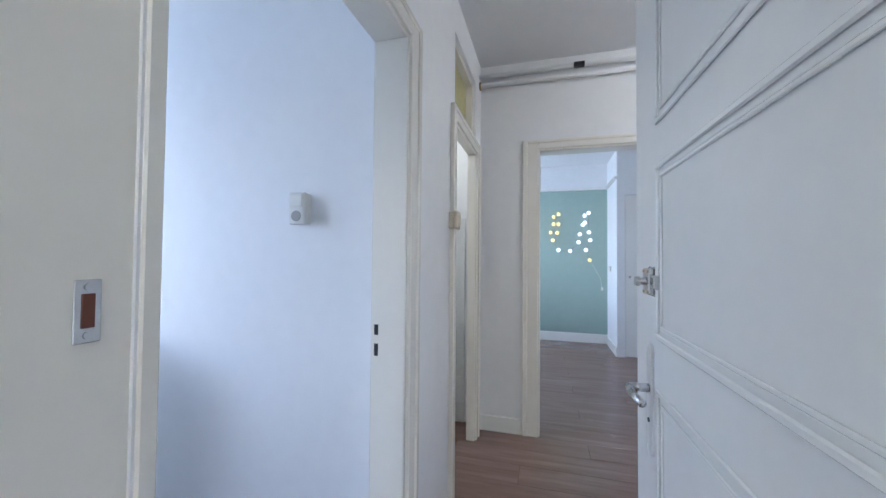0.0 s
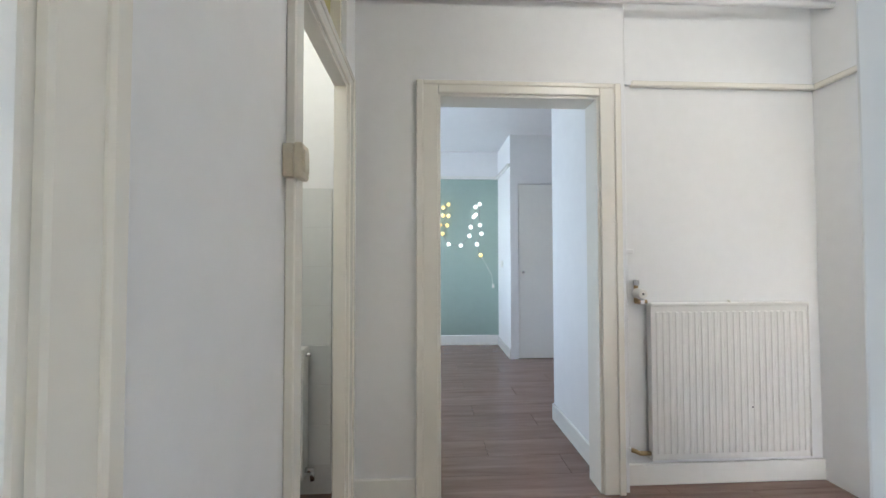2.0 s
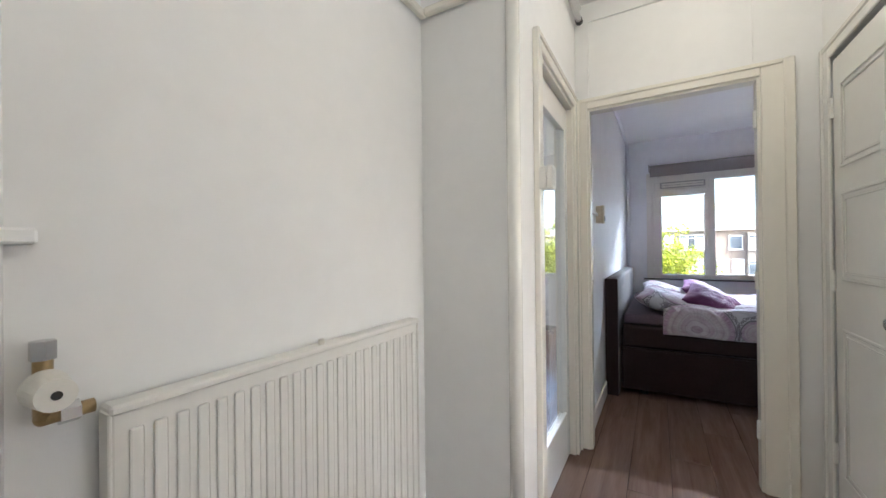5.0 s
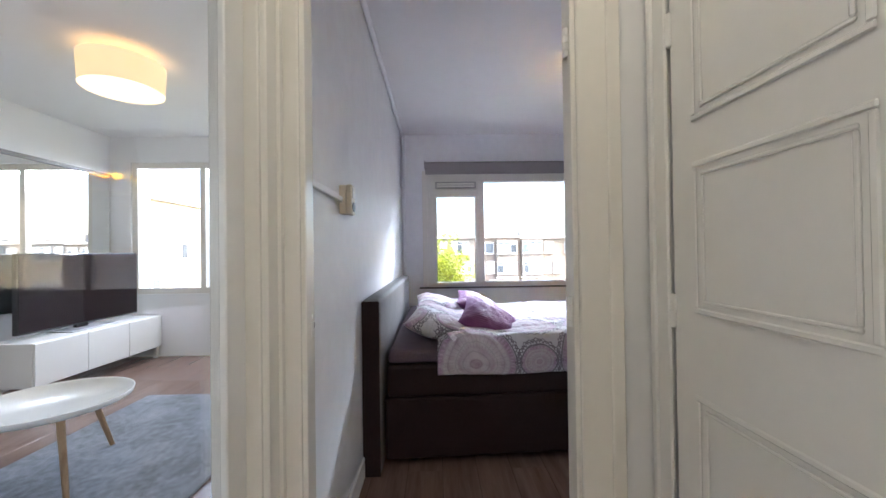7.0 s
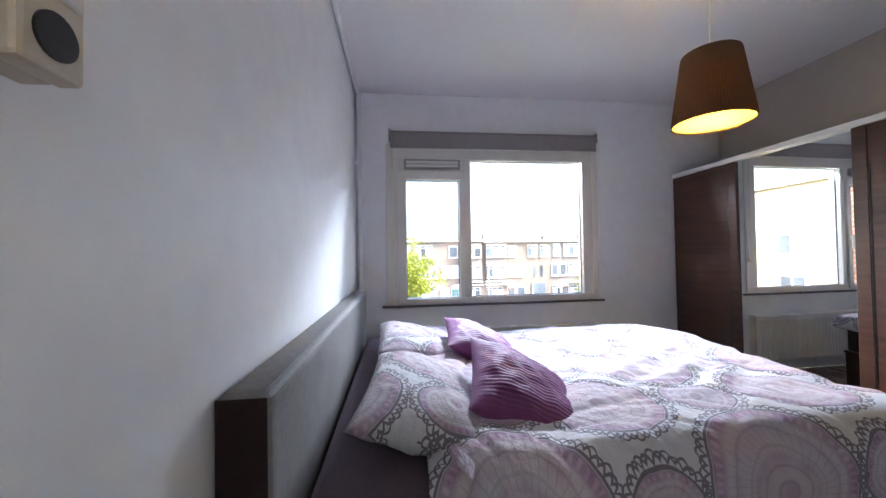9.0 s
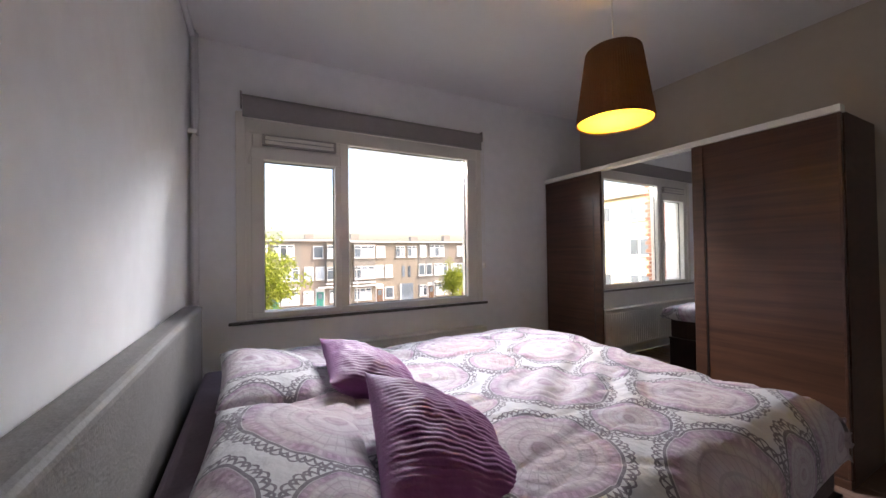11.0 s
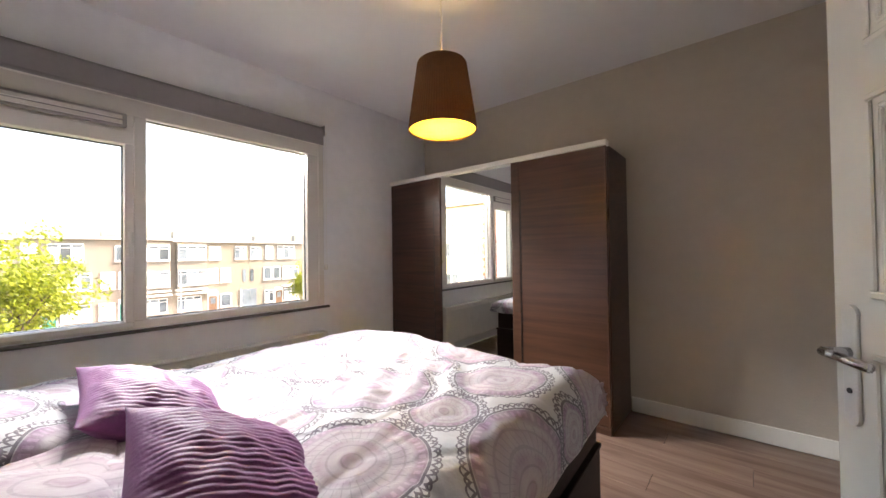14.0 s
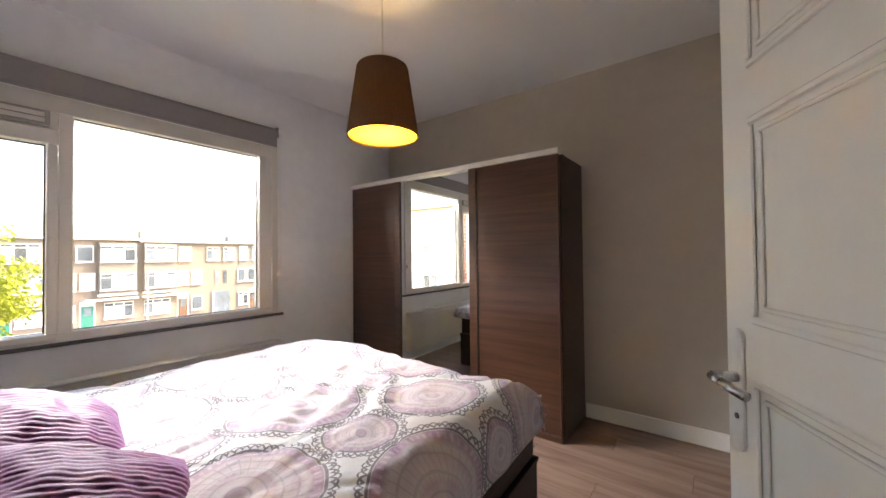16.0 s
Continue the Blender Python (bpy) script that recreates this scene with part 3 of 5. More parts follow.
def prism(corners, z0, z1, bevel=0.02, seg=3):
    bm = bmesh.new()
    lo = [bm.verts.new((x, y, z0)) for x, y in corners]; hi = [bm.verts.new((x, y, z1)) for x, y in corners]
    bm.faces.new(lo); bm.faces.new(hi)
    for i in range(4): bm.faces.new((lo[i], lo[(i + 1) % 4], hi[(i + 1) % 4], hi[i]))
    bmesh.ops.bevel(bm, geom=list(bm.edges), offset=bevel, segments=seg, affect="EDGES", profile=0.6)
    return bm


HL, FL, FR, HR = (4.60, 2.655), (4.70, 0.66), (6.32, 0.66), (6.40, 2.655)


def headboard():
    h = thing("headboard", "dark brown leatherette headboard against the white wall", "headboard")
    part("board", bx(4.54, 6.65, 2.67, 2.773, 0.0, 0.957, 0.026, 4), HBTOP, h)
    # ends of the same leatherette; the darker colour stands for their shade
    for x0, x1 in ((4.534, 4.5395), (6.6505, 6.656)): part("shaded_end", bx(x0, x1, 2.675, 2.769, 0.0, 0.947, 0.002), LEATHER, h, "leatherette end, coloured dark for its shade")


headboard()


def bed_base():
    b = thing("bed", "dark brown leatherette box-spring bed with mattress", "bed")
    def inset(k): return [(HL[0] + k, HL[1] - k), (HR[0] - k, HR[1] - k), (FR[0] - k, FR[1] + k), (FL[0] + k, FL[1] + k)]
    part("box_base", prism(inset(0.0), 0.05, 0.385, 0.018), LEATHER, b)
    part("mattress", prism(inset(0.008), 0.388, 0.575, 0.035, 4), LEATHER, b)
    part("fitted_sheet", prism(inset(0.014), 0.578, 0.655, 0.034, 4), MAUVE, b, "dark mauve fitted sheet")
    part("seam_piping", prism(inset(-0.004), 0.375, 0.392, 0.006, 2), LEATHER, b)
    for x, y in ((4.72, 2.5), (6.25, 2.5), (4.85, 0.82), (6.15, 0.82)):
        part("foot", rod(bmesh.new(), (x, y, 0), (x, y, 0.06), 0.03), BLACK, b)


bed_base()


# printed cotton with lace-edged medallions
def medallion_cloth(name):
    m = bpy.data.materials.new(name); m.use_nodes = True
    nt = m.node_tree; N = nt.nodes.new; L = nt.links.new
    b = nt.nodes["Principled BSDF"]; b.inputs["Roughness"].default_value = 0.85; b.inputs["Sheen Weight"].default_value = 0.15
    def math_(op, a, c=None, d=None):
        n = N("ShaderNodeMath"); n.operation = op
        for i, v in enumerate((a, c, d)):
            if v is None: continue
            if isinstance(v, (int, float)): n.inputs[i].default_value = v
            else: L(v, n.inputs[i])
        return n.outputs[0]
    uv = N("ShaderNodeUVMap"); uv.uv_map = "UVMap"
    warp = N("ShaderNodeTexNoise"); warp.inputs["Scale"].default_value = 3.0
    L(uv.outputs[0], warp.inputs["Vector"])
    wv = N("ShaderNodeVectorMath"); wv.operation = "MULTIPLY_ADD"; wv.inputs[1].default_value = (0.035, 0.035, 0)
    L(warp.outputs["Color"], wv.inputs[0]); L(uv.outputs[0], wv.inputs[2])
    sep = N("ShaderNodeSeparateXYZ"); L(wv.outputs[0], sep.inputs[0])
    px, py = 0.74, 0.70
    rs, laces, petals = [], [], []
    for ox, oy, R, k in ((0, 0, 0.222, 40), (0.5, 0.5, 0.185, 34), (0.5, 0.0, 0.108, 22), (0.0, 0.5, 0.098, 20)):
        x = math_("MULTIPLY", math_("SUBTRACT", math_("FRACT", math_("ADD", math_("DIVIDE", sep.outputs[0], px), ox + 0.37)), 0.5), px)
        y = math_("MULTIPLY", math_("SUBTRACT", math_("FRACT", math_("ADD", math_("DIVIDE", sep.outputs[1], py), oy + 0.18)), 0.5), py)
        d = math_("SQRT", math_("ADD", math_("MULTIPLY", x, x), math_("MULTIPLY", y, y)))
        ang = math_("ARCTAN2", y, x)
        r = math_("DIVIDE", d, R); rs.append(r); petals.append((r, ang, k))
        # loops of lace round the rim: petals drawn as outlines
        pet = math_("ABSOLUTE", math_("SINE", math_("MULTIPLY", ang, k / 2.0)))
        rim = math_("ADD", R + 0.008, math_("MULTIPLY", pet, 0.021))
        o1 = math_("LESS_THAN", math_("ABSOLUTE", math_("SUBTRACT", d, rim)), 0.0031)
        o2 = math_("LESS_THAN", math_("ABSOLUTE", math_("SUBTRACT", d, R + 0.004)), 0.004)
        pet2 = math_("ABSOLUTE", math_("SINE", math_("MULTIPLY", ang, k * 1.0)))
        o3 = math_("LESS_THAN", math_("ABSOLUTE", math_("SUBTRACT", d, math_("ADD", R + 0.012, math_("MULTIPLY", pet2, 0.012)))), 0.0035)
        # a second row of loops, set between the first
        pet3 = math_("ABSOLUTE", math_("COSINE", math_("MULTIPLY", ang, k / 2.0)))
        o4 = math_("LESS_THAN", math_("ABSOLUTE", math_("SUBTRACT", d, math_("ADD", R + 0.018, math_("MULTIPLY", pet3, 0.016)))), 0.0028)
        laces.append(math_("MAXIMUM", math_("MAXIMUM", o1, o2), math_("MAXIMUM", o3, o4)))
    fine = []
    for r, ang_, k in petals:
        band = math_("MULTIPLY", math_("GREATER_THAN", r, 0.40), math_("LESS_THAN", r, 0.80))
        ray = math_("LESS_THAN", math_("ABSOLUTE", math_("SINE", math_("ADD", math_("MULTIPLY", ang_, k / 2.0), math_("MULTIPLY", r, 3.0)))), 0.22)
        ring = math_("LESS_THAN", math_("SINE", math_("MULTIPLY", r, 34.0)), -0.86)
        dots = math_("MULTIPLY", math_("MULTIPLY", math_("GREATER_THAN", r, 0.87), math_("LESS_THAN", r, 0.96)), math_("GREATER_THAN", math_("SINE", math_("MULTIPLY", ang_, k * 1.5)), 0.2))
        fine.append(math_("SUBTRACT", math_("MULTIPLY", math_("MAXIMUM", math_("MULTIPLY", band, ray), ring), math_("LESS_THAN", r, 0.84)), math_("MULTIPLY", dots, 1.6)))
    fsum = math_("ADD", math_("ADD", fine[0], fine[1]), math_("ADD", fine[2], fine[3]))
    rmin = math_("MINIMUM", math_("MINIMUM", rs[0], rs[1]), math_("MINIMUM", rs[2], rs[3]))
    lace = math_("MAXIMUM", math_("MAXIMUM", laces[0], laces[1]), math_("MAXIMUM", laces[2], laces[3]))
    cr = N("ShaderNodeValToRGB"); e = cr.color_ramp.elements
    stops = [(0.0, (0.44, 0.29, 0.38)), (0.14, (0.52, 0.38, 0.47)), (0.20, (0.69, 0.62, 0.68)), (0.42, (0.55, 0.42, 0.51)), (0.50, (0.70, 0.64, 0.69)), (0.68, (0.58, 0.46, 0.54)),
             (0.78, (0.67, 0.60, 0.65)), (0.87, (0.40, 0.25, 0.37)), (0.985, (0.36, 0.23, 0.35)), (1.0, (0.77, 0.77, 0.80))]
    e[0].position, e[0].color = stops[0][0], (*stops[0][1], 1); e[1].position, e[1].color = stops[-1][0], (*stops[-1][1], 1)
    for p, c in stops[1:-1]:
        q = e.new(p); q.color = (*c, 1)
    L(rmin, cr.inputs[0])
    # washed, uneven print
    wash = N("ShaderNodeTexNoise"); wash.inputs["Scale"].default_value = 22; wash.inputs["Detail"].default_value = 6; L(uv.outputs[0], wash.inputs["Vector"])
    wr = N("ShaderNodeMapRange"); wr.inputs[1].default_value, wr.inputs[2].default_value, wr.inputs[3].default_value, wr.inputs[4].default_value = 0.35, 0.65, 0.0, 0.45
    L(wash.outputs[0], wr.inputs[0])
    mx0 = N("ShaderNodeMix"); mx0.data_type = "RGBA"; mx0.inputs["B"].default_value = (0.74, 0.72, 0.75, 1)
    L(wr.outputs[0], mx0.inputs["Factor"]); L(cr.outputs[0], mx0.inputs["A"])
    big = N("ShaderNodeTexNoise"); big.inputs["Scale"].default_value = 1.6; L(uv.outputs[0], big.inputs["Vector"])
    br = N("ShaderNodeMapRange"); br.inputs[1].default_value, br.inputs[2].default_value, br.inputs[3].default_value, br.inputs[4].default_value = 0.45, 0.72, 0.0, 0.5
    L(big.outputs[0], br.inputs[0])
    ins = math_("MULTIPLY", br.outputs[0], math_("LESS_THAN", rmin, 1.0))
    mx1 = N("ShaderNodeMix"); mx1.data_type = "RGBA"; mx1.inputs["B"].default_value = (0.58, 0.38, 0.36, 1)
    L(ins, mx1.inputs["Factor"]); L(mx0.outputs["Result"], mx1.inputs["A"])
    mx2 = N("ShaderNodeMix"); mx2.data_type = "RGBA"; mx2.inputs["B"].default_value = (0.11, 0.075, 0.115, 1)
    L(math_("MULTIPLY", lace, 0.82), mx2.inputs["Factor"]); L(mx1.outputs["Result"], mx2.inputs["A"])
    tone = N("ShaderNodeVectorMath"); tone.operation = "SCALE"
    L(mx2.outputs["Result"], tone.inputs[0]); L(math_("SUBTRACT", 0.70, math_("MULTIPLY", fsum, 0.13)), tone.inputs["Scale"])
    L(tone.outputs[0], b.inputs["Base Color"])
    wv2 = N("ShaderNodeTexNoise"); wv2.inputs["Scale"].default_value = 24; wv2.inputs["Detail"].default_value = 5; L(uv.outputs[0], wv2.inputs["Vector"])
    bp = N("ShaderNodeBump"); bp.inputs["Strength"].default_value = 0.5; bp.inputs["Distance"].default_value = 0.02
    L(wv2.outputs[0], bp.inputs["Height"]); L(bp.outputs[0], b.inputs["Normal"])
    return m


PRINT = medallion_cloth("medallion_cotton")


def grid_mesh(name, nu, nv, fn, material, uvfn, thick=0.0):
    """A cloth sheet: fn(i/nu, j/nv) gives the place, uvfn the place in the print, in metres."""
    bm = bmesh.new(); ul = bm.loops.layers.uv.new("UVMap")
    vs = [[bm.verts.new(fn(i / nu, j / nv)) for j in range(nv + 1)] for i in range(nu + 1)]
    for i in range(nu):
        for j in range(nv):
            f = bm.faces.new((vs[i][j], vs[i + 1][j], vs[i + 1][j + 1], vs[i][j + 1])); f.smooth = True
            for l, (a, c) in zip(f.loops, ((i, j), (i + 1, j), (i + 1, j + 1), (i, j + 1))): l[ul].uv = uvfn(a / nu, c / nv)
    me = bpy.data.meshes.new(name); bm.to_mesh(me); bm.free(); me.materials.append(material)
    ob = new(name, me)
    if thick:
        s = ob.modifiers.new("thickness", "SOLIDIFY"); s.thickness = thick; s.offset = 1
    return ob


def duvet():
    D = [Vector((4.61, 2.36)), Vector((4.715, 0.65)), Vector((6.33, 0.65)), Vector((6.40, 2.31))]   # head/door, foot/door, foot/window, head/window
    hang_n, hang_f, hang_far = 0.17, 0.12, 0.12
    W, H = 1.72, 1.64
    def place(u, v):
        # u: from the door side to the window side, v: from head to foot, both with their hanging margins
        a = u * (W + hang_n + hang_far) - hang_n; c = v * (H + hang_f)
        s = min(max(a / W, 0), 1); t = min(c / H, 1)
        p = D[0].lerp(D[3], s).lerp(D[1].lerp(D[2], s), t)
        over = max(-a, a - W, 0.0); over_f = max(c - H, 0.0)
        z = 0.712 - 0.012 * math.cos(s * 9 + t * 4)
        z -= 0.045 * math.sin(math.pi * min(t * 1.15, 1.0)) * s ** 2 - 0.012 * s * t
        edge = min(s * W, (1 - s) * W, (1 - t) * H)
        if edge < 0.10: z -= (0.055 - 0.03 * s * t) * (1 - edge / 0.10) ** 2
        out = 0.028 * math.sin(min(max(over, over_f) / 0.05, 1.57)) + 0.012 * noise.noise((c * 5.0, a * 5, 7.7)) * min((over + over_f) / 0.05, 1)
        q = Vector((p.x, p.y))
        if over: q.x += out * (-1 if a < 0 else 1)
        if over_f: q.y -= out
        z -= max(over * (0.72 + 0.25 * t), over_f * 0.97)
        fall = 1.0 - min((over + over_f) / 0.06, 0.8)
        w = 0.010 * noise.noise((q.x * 2.1, q.y * 1.7, 0.3)) + 0.013 * noise.noise((q.x * 5.5 + q.y * 2.5, q.y * 3.2, 4.1))
        # long creases through the middle
        k = (q.x - 5.35) * 0.8 + (q.y - 1.30) * 0.55
        w += 0.011 * math.exp(-((q.x - 5.3) ** 2 + (q.y - 1.25) ** 2) / 0.12) * math.sin(k * 42 + 2.5 * noise.noise((q.x * 3, q.y * 3, 1)))
        w += 0.014 * abs(noise.noise((q.x * 7 + q.y * 3, q.y * 4 - q.x * 3, 9.2)))
        # pinched creases running across, of uneven depth
        w -= 0.016 * max(0.0, 1 - 6 * abs(noise.noise((q.x * 2.6 + q.y * 1.6, q.y * 1.5 - q.x * 0.8, 3.3)))) * (0.4 + 0.6 * abs(noise.noise((q.x * 2, q.y * 2, 8))))
        w -= 0.009 * max(0.0, 1 - 7 * abs(noise.noise((q.x * 6.0 - q.y * 2.2, q.y * 4.5 + q.x, 6.1))))
        # thicker at the turned-back head end
        if c < 0.34: w += 0.03 * math.sin(min(c / 0.34, 1) * math.pi) ** 0.8
        return (q.x, q.y, z + w * fall)
    def uvp(u, v): return (u * (W + hang_n + hang_far), v * (H + hang_f))
    dv = thing("duvet", "rumpled white cotton duvet printed with mauve medallions, on the bed", "duvet")
    grid_mesh("cover", 200, 200, place, PRINT, uvp, 0.018).parent = dv
    def fold(u, v):
        s = u; a = v * 2 * math.pi
        p = D[0].lerp(D[3], s); r = max(0.04, math.sin(math.pi * min(max(s, 0.0), 1.0)) ** 0.7)
        wob = 0.02 * noise.noise((s * 4, 1.5, 0)) + 0.008 * noise.noise((s * 11, a, 2))
        return (p.x + 0.015, p.y - 0.095 + 0.02 * math.sin(s * 7) + (0.120 + wob) * r * math.cos(a), 0.700 + 0.04 * min(r * 1.5, 1) + wob * r + (0.030 + wob * 0.6) * r * math.sin(a))
    o = grid_mesh("turned_back_fold", 60, 20, fold, PRINT, lambda u, v: (u * W + 0.2, v * 0.4 + 0.1)); o.parent = dv
    return dv


duvet()


def pillow_mesh(name, w, d, h, material, m, pleats=0, seed=0.0, puff=0.5, n=26):
    def side(sg):
        def fn(u, v):
            a, c = 2 * u - 1, 2 * v - 1
            ea, ec = 1 - abs(a) ** 2.6, 1 - abs(c) ** 2.6
            hh = h / 2 * max(ea * ec, 0) ** puff
            pin = 1 - 0.07 * (1 - a * a) * abs(c) ** 3
            pin2 = 1 - 0.07 * (1 - c * c) * abs(a) ** 3
            z = sg * hh
            z += sg * (0.010 * noise.noise((a * 2.2 + seed, c * 2.2, seed)) + 0.006 * noise.noise((a * 5 + seed, c * 5, 2))) * min(ea * ec * 3, 1)
            if pleats: z += sg * 0.0026 * abs(math.sin(a * pleats + 0.4 * c + 0.22 * noise.noise((a * 1.5 + seed, c * 1.2, 3)))) * min(ea * ec * 2, 1)
            return (a * w / 2 * pin2, c * d / 2 * pin, z)
        return fn
    bm = bmesh.new(); ul = bm.loops.layers.uv.new("UVMap")
    for sg in (1, -1):
        fn = side(sg)
        vs = [[bm.verts.new(fn(i / n, j / n)) for j in range(n + 1)] for i in range(n + 1)]
        for i in range(n):
            for j in range(n):
                idx = ((i, j), (i + 1, j), (i + 1, j + 1), (i, j + 1))
                f = bm.faces.new([vs[p][q] for p, q in (idx if sg > 0 else idx[::-1])]); f.smooth = True
                for l, (p, q) in zip(f.loops, idx if sg > 0 else idx[::-1]): l[ul].uv = (p / n * w + seed, q / n * d + 0.3 * seed)
    bmesh.ops.remove_doubles(bm, verts=bm.verts, dist=1e-5)
    me = bpy.data.meshes.new(name); bm.to_mesh(me); bm.free(); me.materials.append(material)
    ob = new(name, me); ob.matrix_basis = m
    return ob


for i, (x, y, z, rx, rz, sd) in enumerate(((5.07, 2.345, 0.735, 14, -4, 0.31), (5.80, 2.345, 0.735, 14, 3, 0.83))):
    tagged(pillow_mesh("pillow", 0.72, 0.40, 0.17, PRINT, pose(x, y, z, rx, 0, rz), seed=sd), "white pillow with mauve medallion print at the headboard", "pillow", "pillows on the bed")
_vel = mat("purple_velvet", (0.135, 0.022, 0.108), 0.6, var=0.2, scale=10, bump=0.3, bscale=120)
_vel.node_tree.nodes["Principled BSDF"].inputs["Sheen Weight"].default_value = 0.4
_vel.node_tree.nodes["Principled BSDF"].inputs["Sheen Tint"].default_value = (0.85, 0.5, 0.85, 1)
for x, y, z, rx, ry, rz, sd in CUSHIONS:
    tagged(pillow_mesh("cushion", 0.47, 0.41, 0.16, _vel, pose(x, y, z, rx, ry, rz), pleats=44, seed=sd, puff=0.62, n=150), "pleated purple velvet cushion leaning on the pillows", "cushion", "cushions on the bed")


def pendant():
    c = (5.302, 0.972, 0)
    p = thing("pendant_lamp", "brown pleated cone-shade pendant lamp, lit", "lamp")
    bm = bmesh.new(); seg = 160
    rings = []
    for k, (r, z) in enumerate(((0.162, 1.803), (0.163, 1.811), (0.140, 1.965), (0.1172, 2.120), (0.1135, 2.128))):
        rings.append([bm.verts.new((c[0] + (r + 0.0022 * (i % 2)) * math.cos(2 * math.pi * i / seg), c[1] + (r + 0.0022 * (i % 2)) * math.sin(2 * math.pi * i / seg), z)) for i in range(seg)])
    for a, b in zip(rings, rings[1:]):
        for i in range(seg): bm.faces.new((a[i], a[(i + 1) % seg], b[(i + 1) % seg], b[i]))
    part("shade", bm, SHADE, p, "dark brown pleated fabric shade")
    bm = bmesh.new(); lathe(bm, [(0.157, 1.805), (0.1115, 2.123)], 64, c)
    part("shade_lining", bm, LINING, p, "glowing yellow inner lining", smooth=True)
    bm = bmesh.new(); lathe(bm, [(0.155, 1.813), (0.10, 1.8131), (0.002, 1.8132)], 48, c)
    part("diffuser", bm, DIFF, p, "warm lit diffuser disc")
    part("cord", rod(bmesh.new(), (c[0], c[1], 2.105), (c[0], c[1], CZ - 0.03), 0.0032, seg=8), PLASTIC, p)
    bm = bmesh.new(); lathe(bm, [(0.052, CZ - 0.002), (0.05, CZ - 0.03), (0.02, CZ - 0.055), (0.006, CZ - 0.07)], 24, c)
    part("ceiling_rose", bm, PLASTIC, p, smooth=True)
    bm = rod(bmesh.new(), (c[0], c[1], 2.045), (c[0], c[1], 2.115), 0.02); part("bulb_holder", bm, PLASTIC, p)
    bm = bmesh.new()
    for k in range(3): rod(bm, (c[0], c[1], 2.109), (c[0] + 0.1125 * math.cos(k * 2.094), c[1] + 0.1125 * math.sin(k * 2.094), 2.119), 0.002, seg=6)
    part("shade_spider", bm, CHROME, p)
    lamp("pendant_bulb", "POINT", (c[0], c[1], 1.94), P_PEND, (1.0, 0.72, 0.34), 0.035)


SHADE = mat("shade_cloth", (0.075, 0.036, 0.014), 0.85, var=0.25, scale=14)
_b = SHADE.node_tree.nodes["Principled BSDF"]
_tl = SHADE.node_tree.nodes.new("ShaderNodeBsdfTranslucent"); _tl.inputs[0].default_value = (0.50, 0.25, 0.07, 1)
_ms = SHADE.node_tree.nodes.new("ShaderNodeMixShader"); _ms.inputs[0].default_value = 0.042
SHADE.node_tree.links.new(_b.outputs[0], _ms.inputs[1]); SHADE.node_tree.links.new(_tl.outputs[0], _ms.inputs[2])
SHADE.node_tree.links.new(_ms.outputs[0], SHADE.node_tree.nodes["Material Output"].inputs[0])
LINING = bpy.data.materials.new("lining_cloth"); LINING.use_nodes = True
_ln = LINING.node_tree; _b = _ln.nodes["Principled BSDF"]; _b.inputs["Base Color"].default_value = (0.8, 0.62, 0.25, 1)
_tl = _ln.nodes.new("ShaderNodeBsdfTranslucent"); _tl.inputs[0].default_value = (0.8, 0.55, 0.2, 1)
_ms = _ln.nodes.new("ShaderNodeMixShader"); _ms.inputs[0].default_value = 0.12
_ln.links.new(_b.outputs[0], _ms.inputs[1]); _ln.links.new(_tl.outputs[0], _ms.inputs[2]); _ln.links.new(_ms.outputs[0], _ln.nodes["Material Output"].inputs[0])
DIFF = bpy.data.materials.new("diffuser_cloth"); DIFF.use_nodes = True
_ln = DIFF.node_tree; _b = _ln.nodes["Principled BSDF"]; _b.inputs["Base Color"].default_value = (0.9, 0.62, 0.15, 1)
_tl = _ln.nodes.new("ShaderNodeBsdfTranslucent"); _tl.inputs[0].default_value = (0.95, 0.66, 0.12, 1)
_ms = _ln.nodes.new("ShaderNodeMixShader"); _ms.inputs[0].default_value = 0.75
_ln.links.new(_b.outputs[0], _ms.inputs[1]); _ln.links.new(_tl.outputs[0], _ms.inputs[2]); _ln.links.new(_ms.outputs[0], _ln.nodes["Material Output"].inputs[0])
pendant()


# ---------- radiators ----------
def radiator(name, label, w, h, ribs, dp=0.097):
    """Panel radiator in its own frame: back at y = 0, front towards -y, left bottom corner at the origin."""
    r = thing(name, label, "radiator")
    part("panel", bx(0, w, -dp + 0.012, -dp + 0.027, 0, h, 0.004, 2), RADW, r)
    step = w / (ribs + 0.6)
    for i in range(ribs):
        x = step * (0.5 + i)
        part("rib", bx(x + step * 0.13, x + step * 0.72, -dp + 0.0075, -dp + 0.012, 0.03, h - 0.035, 0.004, 2), RADW, r)
    part("top_bar", bx(-0.004, w + 0.004, -dp + 0.003, -0.010, h - 0.006, h + 0.010, 0.004), RADW, r)
    part("side_plate", bx(-0.006, 0.0, -dp + 0.007, -0.012, 0.0, h, 0.002), RADW, r); part("side_plate", bx(w, w + 0.006, -dp + 0.007, -0.012, 0.0, h, 0.002), RADW, r)
    for x in (w * 0.2, w * 0.8): part("wall_bracket", bx(x, x + 0.03, -dp + 0.027, 0.0, 0.1, h - 0.1), RADW, r)
    return r


hr = radiator("radiator", "white enamelled panel radiator on the hall wall", 0.85, 0.795, 24, 0.058); hr.matrix_basis = pose(1.513, HR_, 0.145)
br_ = radiator("radiator", "cream panel radiator under the bedroom window", 1.93, 0.45, 48); br_.matrix_basis = pose(BE, 2.50, 0.115, 0, 0, -90)
